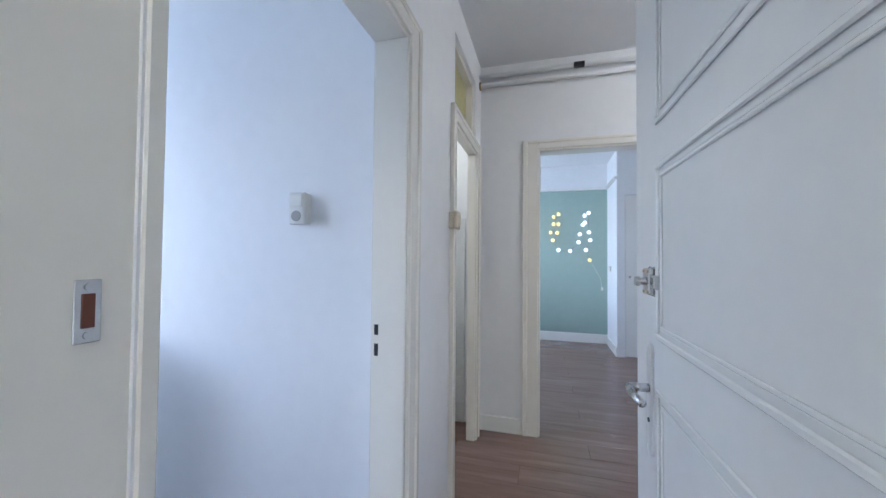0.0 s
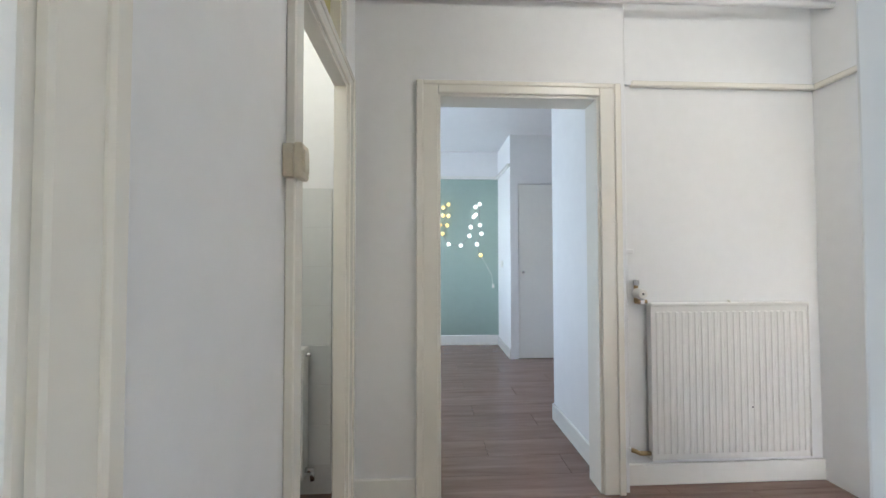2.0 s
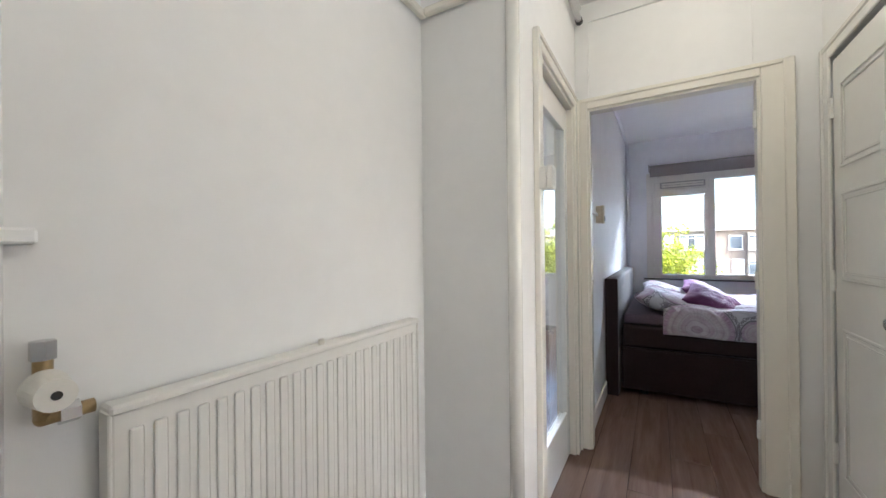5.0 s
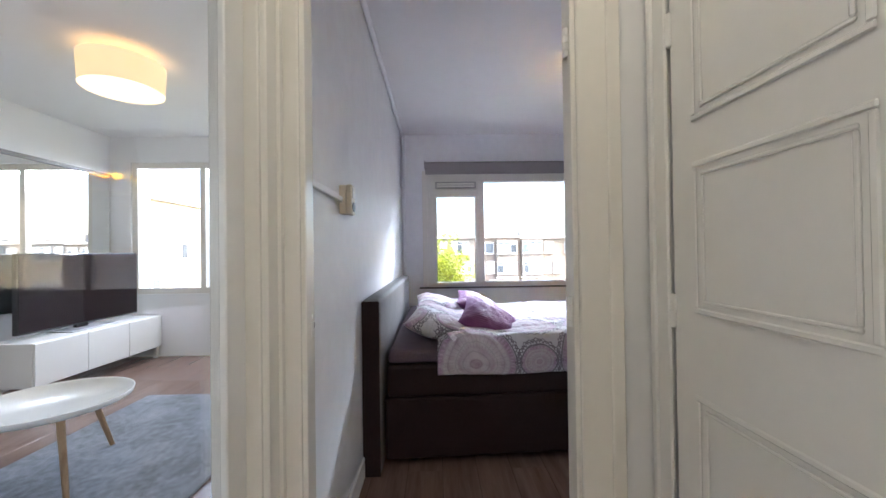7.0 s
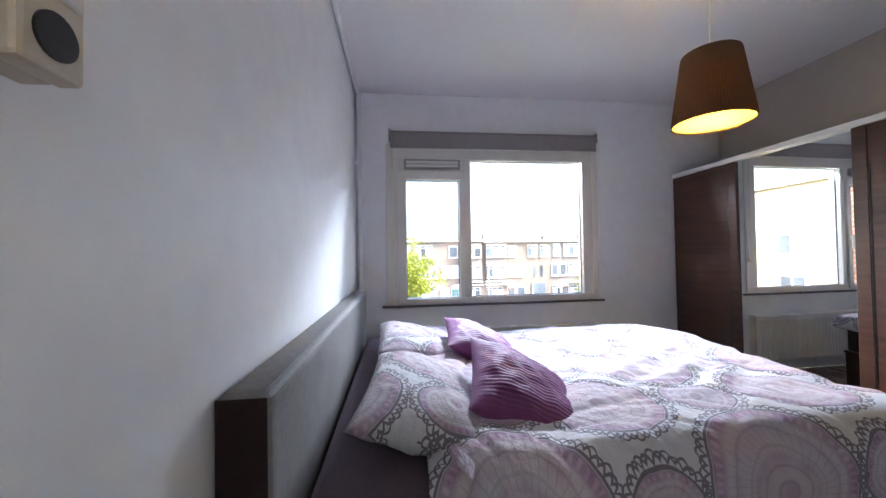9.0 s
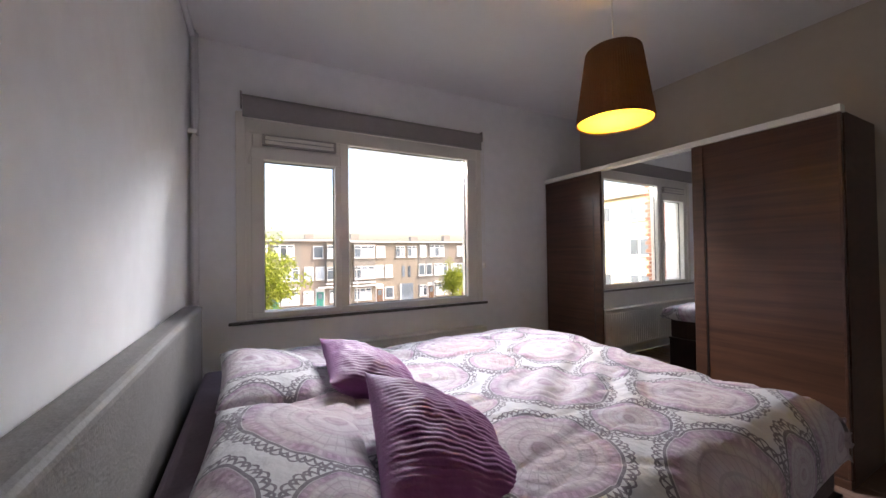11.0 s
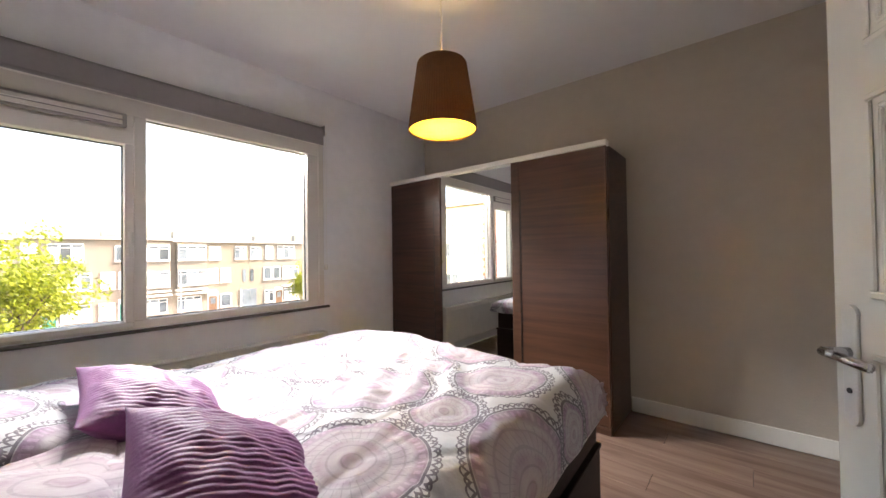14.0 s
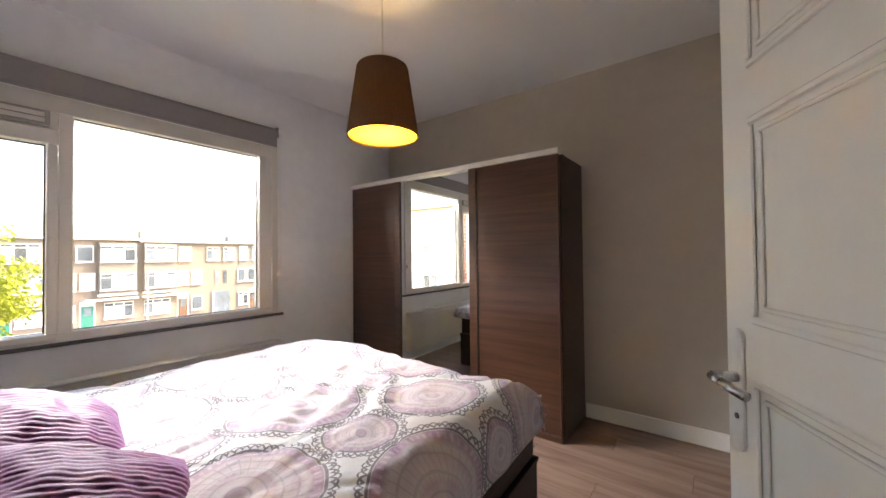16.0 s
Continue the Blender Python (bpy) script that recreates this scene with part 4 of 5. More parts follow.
tr_ = radiator("radiator", "small white panel radiator on the tiled toilet wall", 0.44, 0.615, 12); tr_.matrix_basis = pose(-0.69, 3.185, 0.12)
for r in (hr, br_, tr_): r["group"] = "panel radiators"


def valve(parent, x, z, y, s=1):
    v = part("valve", pipe(bmesh.new(), [(x - s * 0.005, y, z), (x - s * 0.06, y, z), (x - s * 0.06, y, z + 0.055), (x - s * 0.06, y, z + 0.10)], 0.011), BRASS, parent, "tarnished brass valve", smooth=True)
    part("valve_knob", rod(bmesh.new(), (x - s * 0.06, y - 0.010, z + 0.045), (x - s * 0.06, y - 0.062, z + 0.045), 0.027, 0.022, 20), PLASTIC, v, "white plastic knob")
    part("valve_screw", rod(bmesh.new(), (x - s * 0.06, y - 0.062, z + 0.045), (x - s * 0.06, y - 0.064, z + 0.045), 0.006), BLACK, v)
    part("valve_union", rod(bmesh.new(), (x - s * 0.022, y, z), (x - s * 0.045, y, z), 0.016, seg=6), CHROME, v)
    part("valve_cap", rod(bmesh.new(), (x - s * 0.06, y, z + 0.085), (x - s * 0.06, y, z + 0.112), 0.015, seg=6), CHROME, v)


valve(hr, -0.012, 0.812, -0.034)
part("drain_elbow", pipe(bmesh.new(), [(0.0, -0.03, 0.03), (-0.06, -0.03, 0.03), (-0.10, -0.022, 0.045)], 0.011), BRASS, hr, smooth=True)
part("bleed_plug", rod(bmesh.new(), (0.43, -0.035, 0.803), (0.43, -0.035, 0.818), 0.008), PLASTIC, hr)
part("chip_mark", rod(bmesh.new(), (0.528, -0.0555, 0.265), (0.528, -0.0575, 0.265), 0.004), BLACK, hr)
part("bleed_plug", rod(bmesh.new(), (0.446, -0.05, 0.59), (0.468, -0.05, 0.59), 0.010), CHROME, tr_)
part("drain_elbow", pipe(bmesh.new(), [(0.44, -0.05, 0.03), (0.48, -0.05, 0.03), (0.48, -0.05, -0.02)], 0.012), CHROME, tr_, smooth=True)
valve(br_, 0.0, 0.37, -0.05)

# heating pipes in the hall
hp = thing("heating_pipes", "white painted heating pipes along the hall ceiling and wall", "pipe")
part("ceiling_pipe", pipe(bmesh.new(), [(HW, HN - 0.045, 2.50), (1.42, HN - 0.045, 2.505), (2.48, HN - 0.045, 2.51)], 0.017), WALL, hp, smooth=True)
part("ceiling_pipe", pipe(bmesh.new(), [(HW, HN - 0.045, 2.565), (2.48, HN - 0.045, 2.575)], 0.017), WALL, hp, smooth=True)
part("riser_pipe", pipe(bmesh.new(), [(1.40, HR_ - 0.012, 2.565), (1.40, HR_ - 0.012, 0.20), (1.407, HR_ - 0.012, 0.19)], 0.008), WALL, hp, smooth=True)
for z in (1.22, 2.12): part("pipe_clip", bx(1.39, 1.44, HR_ - 0.022, HR_, z - 0.012, z + 0.012, 0.004), WALL, hp)
part("dark_clip", bx(0.64, 0.71, HN - 0.075, HN - 0.04, 2.55, 2.58, 0.002), BLACK, hp, "black clip on the pipe")
part("pipe_collar", rod(bmesh.new(), (HW, HN - 0.045, 2.50), (HW + 0.012, HN - 0.045, 2.50), 0.03), BRASS, hp)
cp = thing("heating_pipes", "white painted heating pipes along the corridor ceiling", "pipe")
part("ceiling_pipe", rod(bmesh.new(), (2.50, CN - 0.035, 2.54), (3.53, CN - 0.035, 2.54), 0.016), WALL, cp, smooth=True)
part("ceiling_pipe", rod(bmesh.new(), (2.50, CN - 0.035, 2.60), (3.53, CN - 0.035, 2.60), 0.016), WALL, cp, smooth=True)
part("pipe_end", rod(bmesh.new(), (3.53, CN - 0.035, 2.54), (3.56, CN - 0.035, 2.54), 0.02), BLACK, cp)
bp_ = thing("heating_pipe", "white painted pipe in the bedroom corner", "pipe")
part("riser_pipe", rod(bmesh.new(), (BE - 0.035, BN - 0.035, 0.0), (BE - 0.035, BN - 0.035, CZ), 0.016), BEDWALL, bp_, smooth=True)
part("riser_pipe", rod(bmesh.new(), (BE - 0.075, BN - 0.03, 0.0), (BE - 0.075, BN - 0.03, CZ), 0.012), BEDWALL, bp_, smooth=True)
for z in (0.9, 2.0): part("pipe_clip", bx(BE - 0.095, BE - 0.015, BN - 0.05, BN, z, z + 0.03, 0.003), BEDWALL, bp_)


# ---------- doors ----------
PANELS = [(0.10, 0.72, 0.22, 1.03), (0.10, 0.72, 1.17, 1.47), (0.10, 0.72, 1.55, 1.93)]
bd = panel_door("door_bedroom", "white gloss-painted panel door standing open into the bedroom", 0.83, 2.01, [(0.10, 0.74, 0.22, 1.02), (0.10, 0.74, 1.12, 1.50), (0.10, 0.74, 1.59, 1.92)], GLOSS)
bd.matrix_basis = pose(3.675, 1.93, 0, 0, 0, -63.8)
leaf = [o for o in bd.children if o.name.startswith("door_leaf")][0]
lever(leaf, 0.785, 1.01, 0.02, 1, -1, 0.20); lever(leaf, 0.785, 1.01, -0.02, -1, -1, 0.20)
for z in (0.25, 0.985, 1.78):
    bm = rod(bmesh.new(), (-0.055, -0.031, z), (-0.055, -0.031, z + 0.088), 0.009)
    for k in range(4): rod(bm, (-0.055, -0.031, z + k * 0.022), (-0.055, -0.031, z + k * 0.022 + 0.018), 0.0115)
    box(bm, -0.050, 0.0, -0.032, -0.028, z, z + 0.088, 0.001); part("hinge", bm, GLOSS, bd, "painted-over hinge")

fd = panel_door("door_front", "white gloss-painted front door standing open into the hall", 0.94, 2.01, [(0.10, 0.76, 1.06, 1.46), (0.10, 0.76, 1.55, 1.92), (0.10, 0.76, 0.2, 0.95)], GLOSS)
fd.matrix_basis = pose(0.732, 0.635, 0, 0, 0, 91)
leaf = [o for o in fd.children if o.name.startswith("door_leaf")][0]
lever(leaf, 0.805, 0.935, 0.02, 1, -1)
rl = part("rim_lock", bx(0.762, 0.814, 0.02, 0.024, 1.156, 1.224, 0.004, 2), CHROME, leaf, "chrome rim lock plate")
part("lock_case", bx(0.764, 0.810, 0.024, 0.038, 1.159, 1.221, 0.004, 2), CHROME, rl)
part("latch_bolt", bx(0.735, 0.763, 0.022, 0.036, 1.174, 1.206, 0.003, 2), CHROME, rl)
part("lock_knob", rod(rod(bmesh.new(), (0.790, 0.037, 1.19), (0.790, 0.050, 1.19), 0.010, 0.007, 20), (0.790, 0.050, 1.19), (0.790, 0.060, 1.19), 0.0115, 0.0105, 20), CHROME, rl, smooth=False)
for x in (0.770, 0.804):
    for z in (1.166, 1.214): part("screw", rod(bmesh.new(), (x, 0.037, z), (x, 0.0395, z), 0.0035), BRASS, rl)

# unseen board, added to keep light from leaking round the cupboard door
tagged(mesh_ob("wall_light_stop_cupboard", bx(SD[0] - 0.06, SD[1] + 0.06, CS - 0.16, CS - 0.104, 0, 2.12), WALL), "added unseen board that stops light behind the cupboard door", "wall", kind="structure")
cd = panel_door("door_cupboard", "white gloss-painted panel door in the corridor, closed", 0.55, 2.0, [(0.08, 0.46, 0.22, 0.85), (0.08, 0.46, 1.05, 1.42), (0.08, 0.46, 1.52, 1.88)], GLOSS)
cd.matrix_basis = pose(3.517, CS - 0.025, 0, 0, 0, 180)
leaf = [o for o in cd.children if o.name.startswith("door_leaf")][0]
part("knob_plate", rod(bmesh.new(), (0.51, -0.02, 0.94), (0.51, -0.026, 0.94), 0.024, seg=20), CHROME, leaf)
part("latch_knob", rod(rod(bmesh.new(), (0.51, -0.026, 0.94), (0.51, -0.045, 0.94), 0.009), (0.51, -0.045, 0.94), (0.51, -0.058, 0.94), 0.018), CHROME, leaf)
for z in (0.25, 1.0, 1.75):
    part("hinge", rod(bmesh.new(), (0.0, -0.022, z), (0.0, -0.022, z + 0.09), 0.010), GLOSS, cd)


def glazed_door():
    d = thing("door_glazed", "white glazed door to the living room, closed", "door")
    a, b = GD[0] + 0.027, GD[1] - 0.027; y0, y1 = CN + 0.03, CN + 0.07
    bm = bmesh.new()
    for (p, q, s, t) in ((a, a + 0.075, 0.01, 2.0), (b - 0.085, b, 0.01, 2.0), (a + 0.075, b - 0.085, 0.01, 0.27), (a + 0.075, b - 0.085, 1.87, 2.0)): box(bm, p, q, y0, y1, s, t, 0.004)
    part("door_leaf", bm, GLOSS, d)
    bm = bmesh.new()
    for (p, q, s, t) in ((a + 0.075, a + 0.09, 0.27, 1.87), (b - 0.10, b - 0.085, 0.27, 1.87), (a + 0.09, b - 0.10, 0.27, 0.285), (a + 0.09, b - 0.10, 1.855, 1.87)): box(bm, p, q, y0 - 0.008, y0 + 0.01, s, t, 0.003)
    part("glazing_bead", bm, GLOSS, d)
    p = part("pane", bx(a + 0.075, b - 0.085, y0 + 0.018, y0 + 0.023, 0.27, 1.87), GLASS, d); p.visible_shadow = False


glazed_door()
cl = thing("door_closet", "white flush closet door with a small knob, closed", "door")
part("door_leaf", bx(1.443, 2.127, 5.560, 5.595, 0.008, 2.065, 0.003), GLOSS, cl)
part("knob", rod(rod(bmesh.new(), (1.49, 5.560, 1.02), (1.49, 5.535, 1.02), 0.007), (1.49, 5.535, 1.02), (1.49, 5.523, 1.02), 0.014), CHROME, cl)
# strike plates
pk = thing("strike_plate", "painted-over strike plate in the bedroom door lining", "strike plate", "painted strike plates")
part("plate", bx(3.632, 3.654, BD[1] - 0.0275, BD[1] - 0.0245, 0.962, 1.008, 0.001), GLOSS, pk); part("slot", bx(3.650, 3.6535, BD[1] - 0.0285, BD[1] - 0.0275, 0.988, 1.004), BLACK, pk)
part("latch_bump", rod(bmesh.new(), (3.645, BD[1] - 0.0245, 1.022), (3.645, BD[1] - 0.0285, 1.022), 0.009, 0.007, 16), GLOSS, pk)
pk = thing("strike_plate", "painted-over strike plate in the living room door lining", "strike plate", "painted strike plates")
part("plate", bx(ND[0] + 0.0245, ND[0] + 0.0275, 3.172, 3.208, 1.018, 1.088, 0.001), GLOSS, pk); part("slot", bx(ND[0] + 0.0275, ND[0] + 0.0285, 3.184, 3.196, 1.035, 1.070), VENT, pk)
sp = thing("strike_plate", "steel strike plate screwed to the front door frame", "strike plate")
part("plate", bx(-0.0155, -0.013, 0.720, 0.745, 1.148, 1.215, 0.001), CHROME, sp)
part("slot", bx(-0.013, -0.0115, 0.727, 0.738, 1.164, 1.200), mat("rusty_slot", (0.16, 0.06, 0.04), 0.8), sp)
for z in (1.156, 1.207): part("screw", rod(bmesh.new(), (-0.013, 0.7325, z), (-0.0118, 0.7325, z), 0.004), CHROME, sp)
for z0, z1 in ((0.972, 1.008), (0.900, 0.942)):
    s2 = thing("strike_slot", "dark latch slot in the cream side-room door lining", "strike plate", "latch slots")
    part("slot", bx(-0.120, -0.105, LD[1] - 0.0262, LD[1] - 0.0252, z0, z1), BLACK, s2)


# ---------- switches ----------
def wall_switch(name, label, x, y, z, rz, w=0.062, h=0.078, d=0.045, rotary=False, material=None):
    """Surface switch in its own frame: back on y = 0, front towards -y."""
    s = thing(name, label, "switch"); s.matrix_basis = pose(x, y, z, 0, 0, rz)
    part("back_box", bx(-w / 2, w / 2, -d * 0.55, 0, -h / 2, h / 2, 0.005, 2), material or PLASTIC, s)
    part("cover", bx(-w / 2 - 0.002, w / 2 + 0.002, -d, -d * 0.55, -h / 2 - 0.002, h / 2 + 0.002, 0.006, 2), material or PLASTIC, s)
    if rotary:
        part("rocker", bx(-w / 2 + 0.006, w / 2 - 0.006, -d - 0.004, -d, 0.004, h / 2 - 0.006, 0.002), PLASTIC, s)
        bm = bmesh.new(); rod(bm, (0, -d, -h / 4), (0, -d - 0.003, -h / 4), 0.021, seg=24); part("socket", bm, BLACK if material else VENT, s)
    else:
        part("rocker", bx(-w / 2 + 0.010, w / 2 - 0.010, -d - 0.004, -d, -h / 2 + 0.014, h / 2 - 0.014, 0.002), material or PLASTIC, s)
    return s


BEIGE = mat("yellowed_plastic", (0.62, 0.55, 0.42), 0.35, var=0.06, scale=12)
wall_switch("wall_switch", "yellowed surface switch beside the toilet door", HW, 2.235, 1.43, 90, 0.055, 0.085, 0.05, material=BEIGE)
wall_switch("wall_switch", "white switch and socket on the side-room wall", -0.482, 1.72, 1.43, 0, 0.066, 0.122, 0.05, rotary=True)
wall_switch("wall_switch", "white surface switch beside the glazed door", 2.738, CN - 0.02, 1.475, 0, 0.05, 0.09, 0.055)
wall_switch("wall_switch", "white surface switch by the cupboard door", 2.92, CS + 0.02, 1.51, 180, 0.06, 0.075, 0.04)
wall_switch("wall_switch", "yellowed switch and socket on the bedroom wall", 4.155, BN, 1.442, 0, 0.062, 0.125, 0.055, rotary=True, material=BEIGE)
wall_switch("wall_switch", "small white switch on the closet side", 1.345, 6.0, 1.11, -90, 0.06, 0.08, 0.02)
cb = thing("cable_trunking", "white painted cable trunking to the bedroom switch", "trunking")
part("trunking", bx(BW + 0.05, 4.13, BN - 0.016, BN, 1.430, 1.454, 0.003), BEDWALL, cb)
# ---------- hall: lamp, stair, gate ----------
cl_ = thing("ceiling_lamp", "round white opal ceiling lamp in the hall, lit", "lamp")
bm = bmesh.new(); lathe(bm, [(0.13, CZ), (0.135, CZ - 0.02), (0.12, CZ - 0.055), (0.06, CZ - 0.08), (0.001, CZ - 0.084)], 32, (1.45, 2.05, 0)); part("opal_glass", bm, emit("opal_glow", (1.0, 0.82, 0.5), P_OPAL), cl_, smooth=True)
lamp("hall_bulb", "POINT", (1.45, 2.05, CZ - 0.20), P_HALL, (1.0, 0.92, 0.80), 0.12)
# unseen lamp and bulb, added only to brighten the corridor walls
lc_ = thing("ceiling_lamp", "added unseen ceiling lamp that brightens the corridor", "lamp")
bm = bmesh.new(); lathe(bm, [(0.10, CZ), (0.105, CZ - 0.02), (0.08, CZ - 0.06), (0.001, CZ - 0.07)], 24, (3.0, 2.2, 0)); part("opal_glass", bm, emit("added_glow_corridor", (1.0, 0.82, 0.5), P_OPAL), lc_, smooth=True)
lamp("corridor_fill", "POINT", (3.0, 2.2, CZ - 0.18), P_CORR, (1.0, 0.90, 0.74), 0.10)
ll_ = thing("ceiling_lamp", "round opal ceiling lamp on the landing, lit", "lamp")
bm = bmesh.new(); lathe(bm, [(0.10, CZ), (0.105, CZ - 0.02), (0.08, CZ - 0.06), (0.001, CZ - 0.07)], 24, (0.3, -0.7, 0)); part("opal_glass", bm, emit("opal_glow_landing", (1.0, 0.82, 0.5), P_OPAL), ll_, smooth=True)
lamp("landing_bulb", "POINT", (0.3, -0.7, CZ - 0.18), P_LAND, (1.0, 0.88, 0.66), 0.10)
tl_ = thing("ceiling_lamp", "small round opal ceiling lamp in the toilet, lit", "lamp")
bm = bmesh.new(); lathe(bm, [(0.10, CZ), (0.105, CZ - 0.02), (0.08, CZ - 0.06), (0.001, CZ - 0.07)], 24, (-0.7, 2.55, 0)); part("opal_glass", bm, emit("opal_glow_small", (1.0, 0.82, 0.5), P_OPAL), tl_, smooth=True)
lamp("toilet_bulb", "POINT", (-0.7, 2.55, CZ - 0.18), P_TOIL, (1.0, 0.93, 0.78), 0.08)
tp = tagged(new("window_5"), "yellowish transom glass over the toilet door", "window", kind="structure")
part("pane", bx(HW - 0.07, HW - 0.066, TD[0] + 0.02, TD[1] - 0.02, 2.06, 2.45), mat("yellow_glass", (0.55, 0.50, 0.22), 0.25, var=0.1), tp)
bm = bmesh.new()
for (a, b, c, d) in ((TD[0] + 0.02, TD[1] - 0.02, 2.06, 2.085), (TD[0] + 0.02, TD[1] - 0.02, 2.425, 2.45), (TD[0] + 0.02, TD[0] + 0.045, 2.085, 2.425), (TD[1] - 0.045, TD[1] - 0.02, 2.085, 2.425)): box(bm, HW - 0.08, HW - 0.02, a, b, c, d, 0.003)
part("window_frame", bm, CREAM, tp)
# tiles on the toilet wall
tw = tagged(mesh_ob("wall_tiling_toilet", bx(-1.2, HW - 0.125, 3.188, 3.20, 0, 1.545), GROUT), "grey grout bed behind the tiles", "wall", kind="structure")
_tm = bpy.data.meshes.new("tile"); _q = bx(-0.0742, 0.0742, -0.004, 0, -0.0992, 0.0992, 0.0012); _q.to_mesh(_tm); _q.free(); _tm.materials.append(TILE)
for i in range(6):
    for j in range(8):
        x = HW - 0.125 - 0.075 - 0.15 * i; z = 1.545 - 0.10 - 0.20 * j
        if z > 0.05 and x - 0.075 > -1.2:
            o = new("tile", _tm); o.location = (x, 3.188, z); o.parent = tw
tagged(mesh_ob("floor_side_room", bx(-3.6, -1.0, -1.5, 1.69, -0.012, 0.0), mat("grey_carpet", (0.35, 0.33, 0.33), 0.95, var=0.1, scale=30)), "light grey floor of the side room", "floor", kind="structure")
sc = thing("white_cabinet", "plain white low cabinet in the side room", "cabinet")
part("body", bx(-2.30, -1.47, 1.24, 1.67, 0, 0.875, 0.004), GLOSS, sc); part("top", bx(-2.31, -1.46, 1.22, 1.685, 0.875, 0.90, 0.004), GLOSS, sc)
part("cabinet_door", bx(-1.888, -1.475, 1.225, 1.24, 0.05, 0.865, 0.003), GLOSS, sc); part("cabinet_door", bx(-2.295, -1.892, 1.225, 1.24, 0.05, 0.865, 0.003), GLOSS, sc)

nw = thing("newel_post", "white painted newel post with a moulded cap", "newel post", loc=(-0.05, -0.08, -0.02))
part("post", bx(2.80, 2.875, 1.735, 1.81, 0, 0.86, 0.006), GLOSS, nw)
part("cap", bx(2.785, 2.89, 1.72, 1.825, 0.86, 0.885, 0.008, 2), GLOSS, nw); part("cap_block", bx(2.795, 2.88, 1.73, 1.815, 0.885, 0.905, 0.008, 2), GLOSS, nw)
gt = thing("stair_gate", "pine wooden stair gate hung on the newel post", "gate", loc=(-0.05, -0.08, -0.02))
part("gate_stile", bx(2.755, 2.79, 1.755, 1.785, 0.08, 0.78, 0.006, 2), PINE, gt)
bm = bmesh.new(); lathe(bm, [(0.0, 0.84), (0.016, 0.83), (0.02, 0.815), (0.012, 0.80), (0.016, 0.79), (0.014, 0.78)], 16, (2.7725, 1.77, 0)); part("finial", bm, PINE, gt, smooth=True)
part("gate_stile", bx(1.90, 1.935, 1.755, 1.785, 0.08, 0.78, 0.006, 2), PINE, gt)
part("top_rail", bx(1.935, 2.755, 1.757, 1.783, 0.715, 0.755, 0.006, 2), PINE, gt); part("bottom_rail", bx(1.935, 2.755, 1.757, 1.783, 0.09, 0.13, 0.006, 2), PINE, gt)
for i in range(10): part("baluster", rod(bmesh.new(), (1.98 + i * 0.081, 1.77, 0.13), (1.98 + i * 0.081, 1.77, 0.715), 0.010), PINE, gt)
part("hinge_pin", rod(bmesh.new(), (2.793, 1.77, 0.68), (2.80, 1.77, 0.72), 0.006), BRASS, gt)

# ---------- living room ----------
tv = thing("tv_cabinet", "low white TV cabinet on short legs", "cabinet", loc=(-0.5, -0.21, 0))
part("body", bx(6.12, 7.52, 5.90, 6.30, 0.13, 0.50, 0.004), GLOSS, tv)
for a, b in ((6.125, 6.585), (6.59, 7.05), (7.055, 7.515)): part("cabinet_door", bx(a, b, 5.885, 5.90, 0.135, 0.495, 0.003), GLOSS, tv)
for x in (6.16, 7.46):
    for y in (5.93, 6.26): part("leg", bx(x, x + 0.045, y - 0.02, y + 0.02, 0, 0.13, 0.003), GLOSS, tv)
ts = thing("television", "black flat-screen television on the white cabinet", "television", loc=(-0.5, -0.21, 0))
part("screen", bx(6.20, 7.42, 6.10, 6.135, 0.56, 1.24, 0.006), mat("tv_glass", (0.012, 0.006, 0.008), 0.08), ts)
part("bezel", bx(6.19, 7.43, 6.105, 6.15, 0.55, 1.25, 0.006), BLACK, ts)
part("stand", bx(6.55, 7.05, 6.0, 6.25, 0.50, 0.512, 0.003), mat("stand_glass", (0.5, 0.5, 0.52), 0.1), ts); part("stand_neck", bx(6.75, 6.87, 6.15, 6.19, 0.512, 0.62, 0.003), BLACK, ts)
wm = thing("wall_mirror", "large frameless wall mirror above the television", "mirror", loc=(-0.55, 0, 0))
part("mirror_glass", bx(5.4, 7.55, LN - 0.012, LN - 0.004, 0.70, 2.16, 0.002), MIRROR, wm); part("top_rail", bx(5.38, 7.57, LN - 0.03, LN - 0.004, 2.16, 2.20, 0.004), mat("rail_grey", (0.2, 0.19, 0.19), 0.4), wm)
ct = thing("coffee_table", "round white tray coffee table with wooden legs", "table")
bm = bmesh.new(); lathe(bm, [(0.001, 0.405), (0.33, 0.405), (0.345, 0.415), (0.350, 0.44), (0.342, 0.44), (0.335, 0.42), (0.001, 0.418)], 48, (4.59, 4.47, 0)); part("tray_top", bm, GLOSS, ct, smooth=True)
for k in range(3):
    a = k * 2.094 - 0.1; part("leg", rod(bmesh.new(), (4.59 + 0.2 * math.cos(a), 4.47 + 0.2 * math.sin(a), 0.405), (4.59 + 0.34 * math.cos(a), 4.47 + 0.34 * math.sin(a), 0.0), 0.018, 0.012), OAK, ct)
rg = tagged(mesh_ob("rug", bx(3.9, 5.75, 3.6, 4.85, 0.001, 0.015, 0.004), mat("grey_rug", (0.22, 0.23, 0.25), 0.95, var=0.5, scale=3, bump=0.8, bscale=120)), "blue-grey mottled rug on the living room floor", "rug")
lp = thing("ceiling_lamp", "cream drum-shade ceiling lamp in the living room, lit", "lamp")
_dr = emit("drum_shade_glow", (1.0, 0.72, 0.38), P_DRUM)
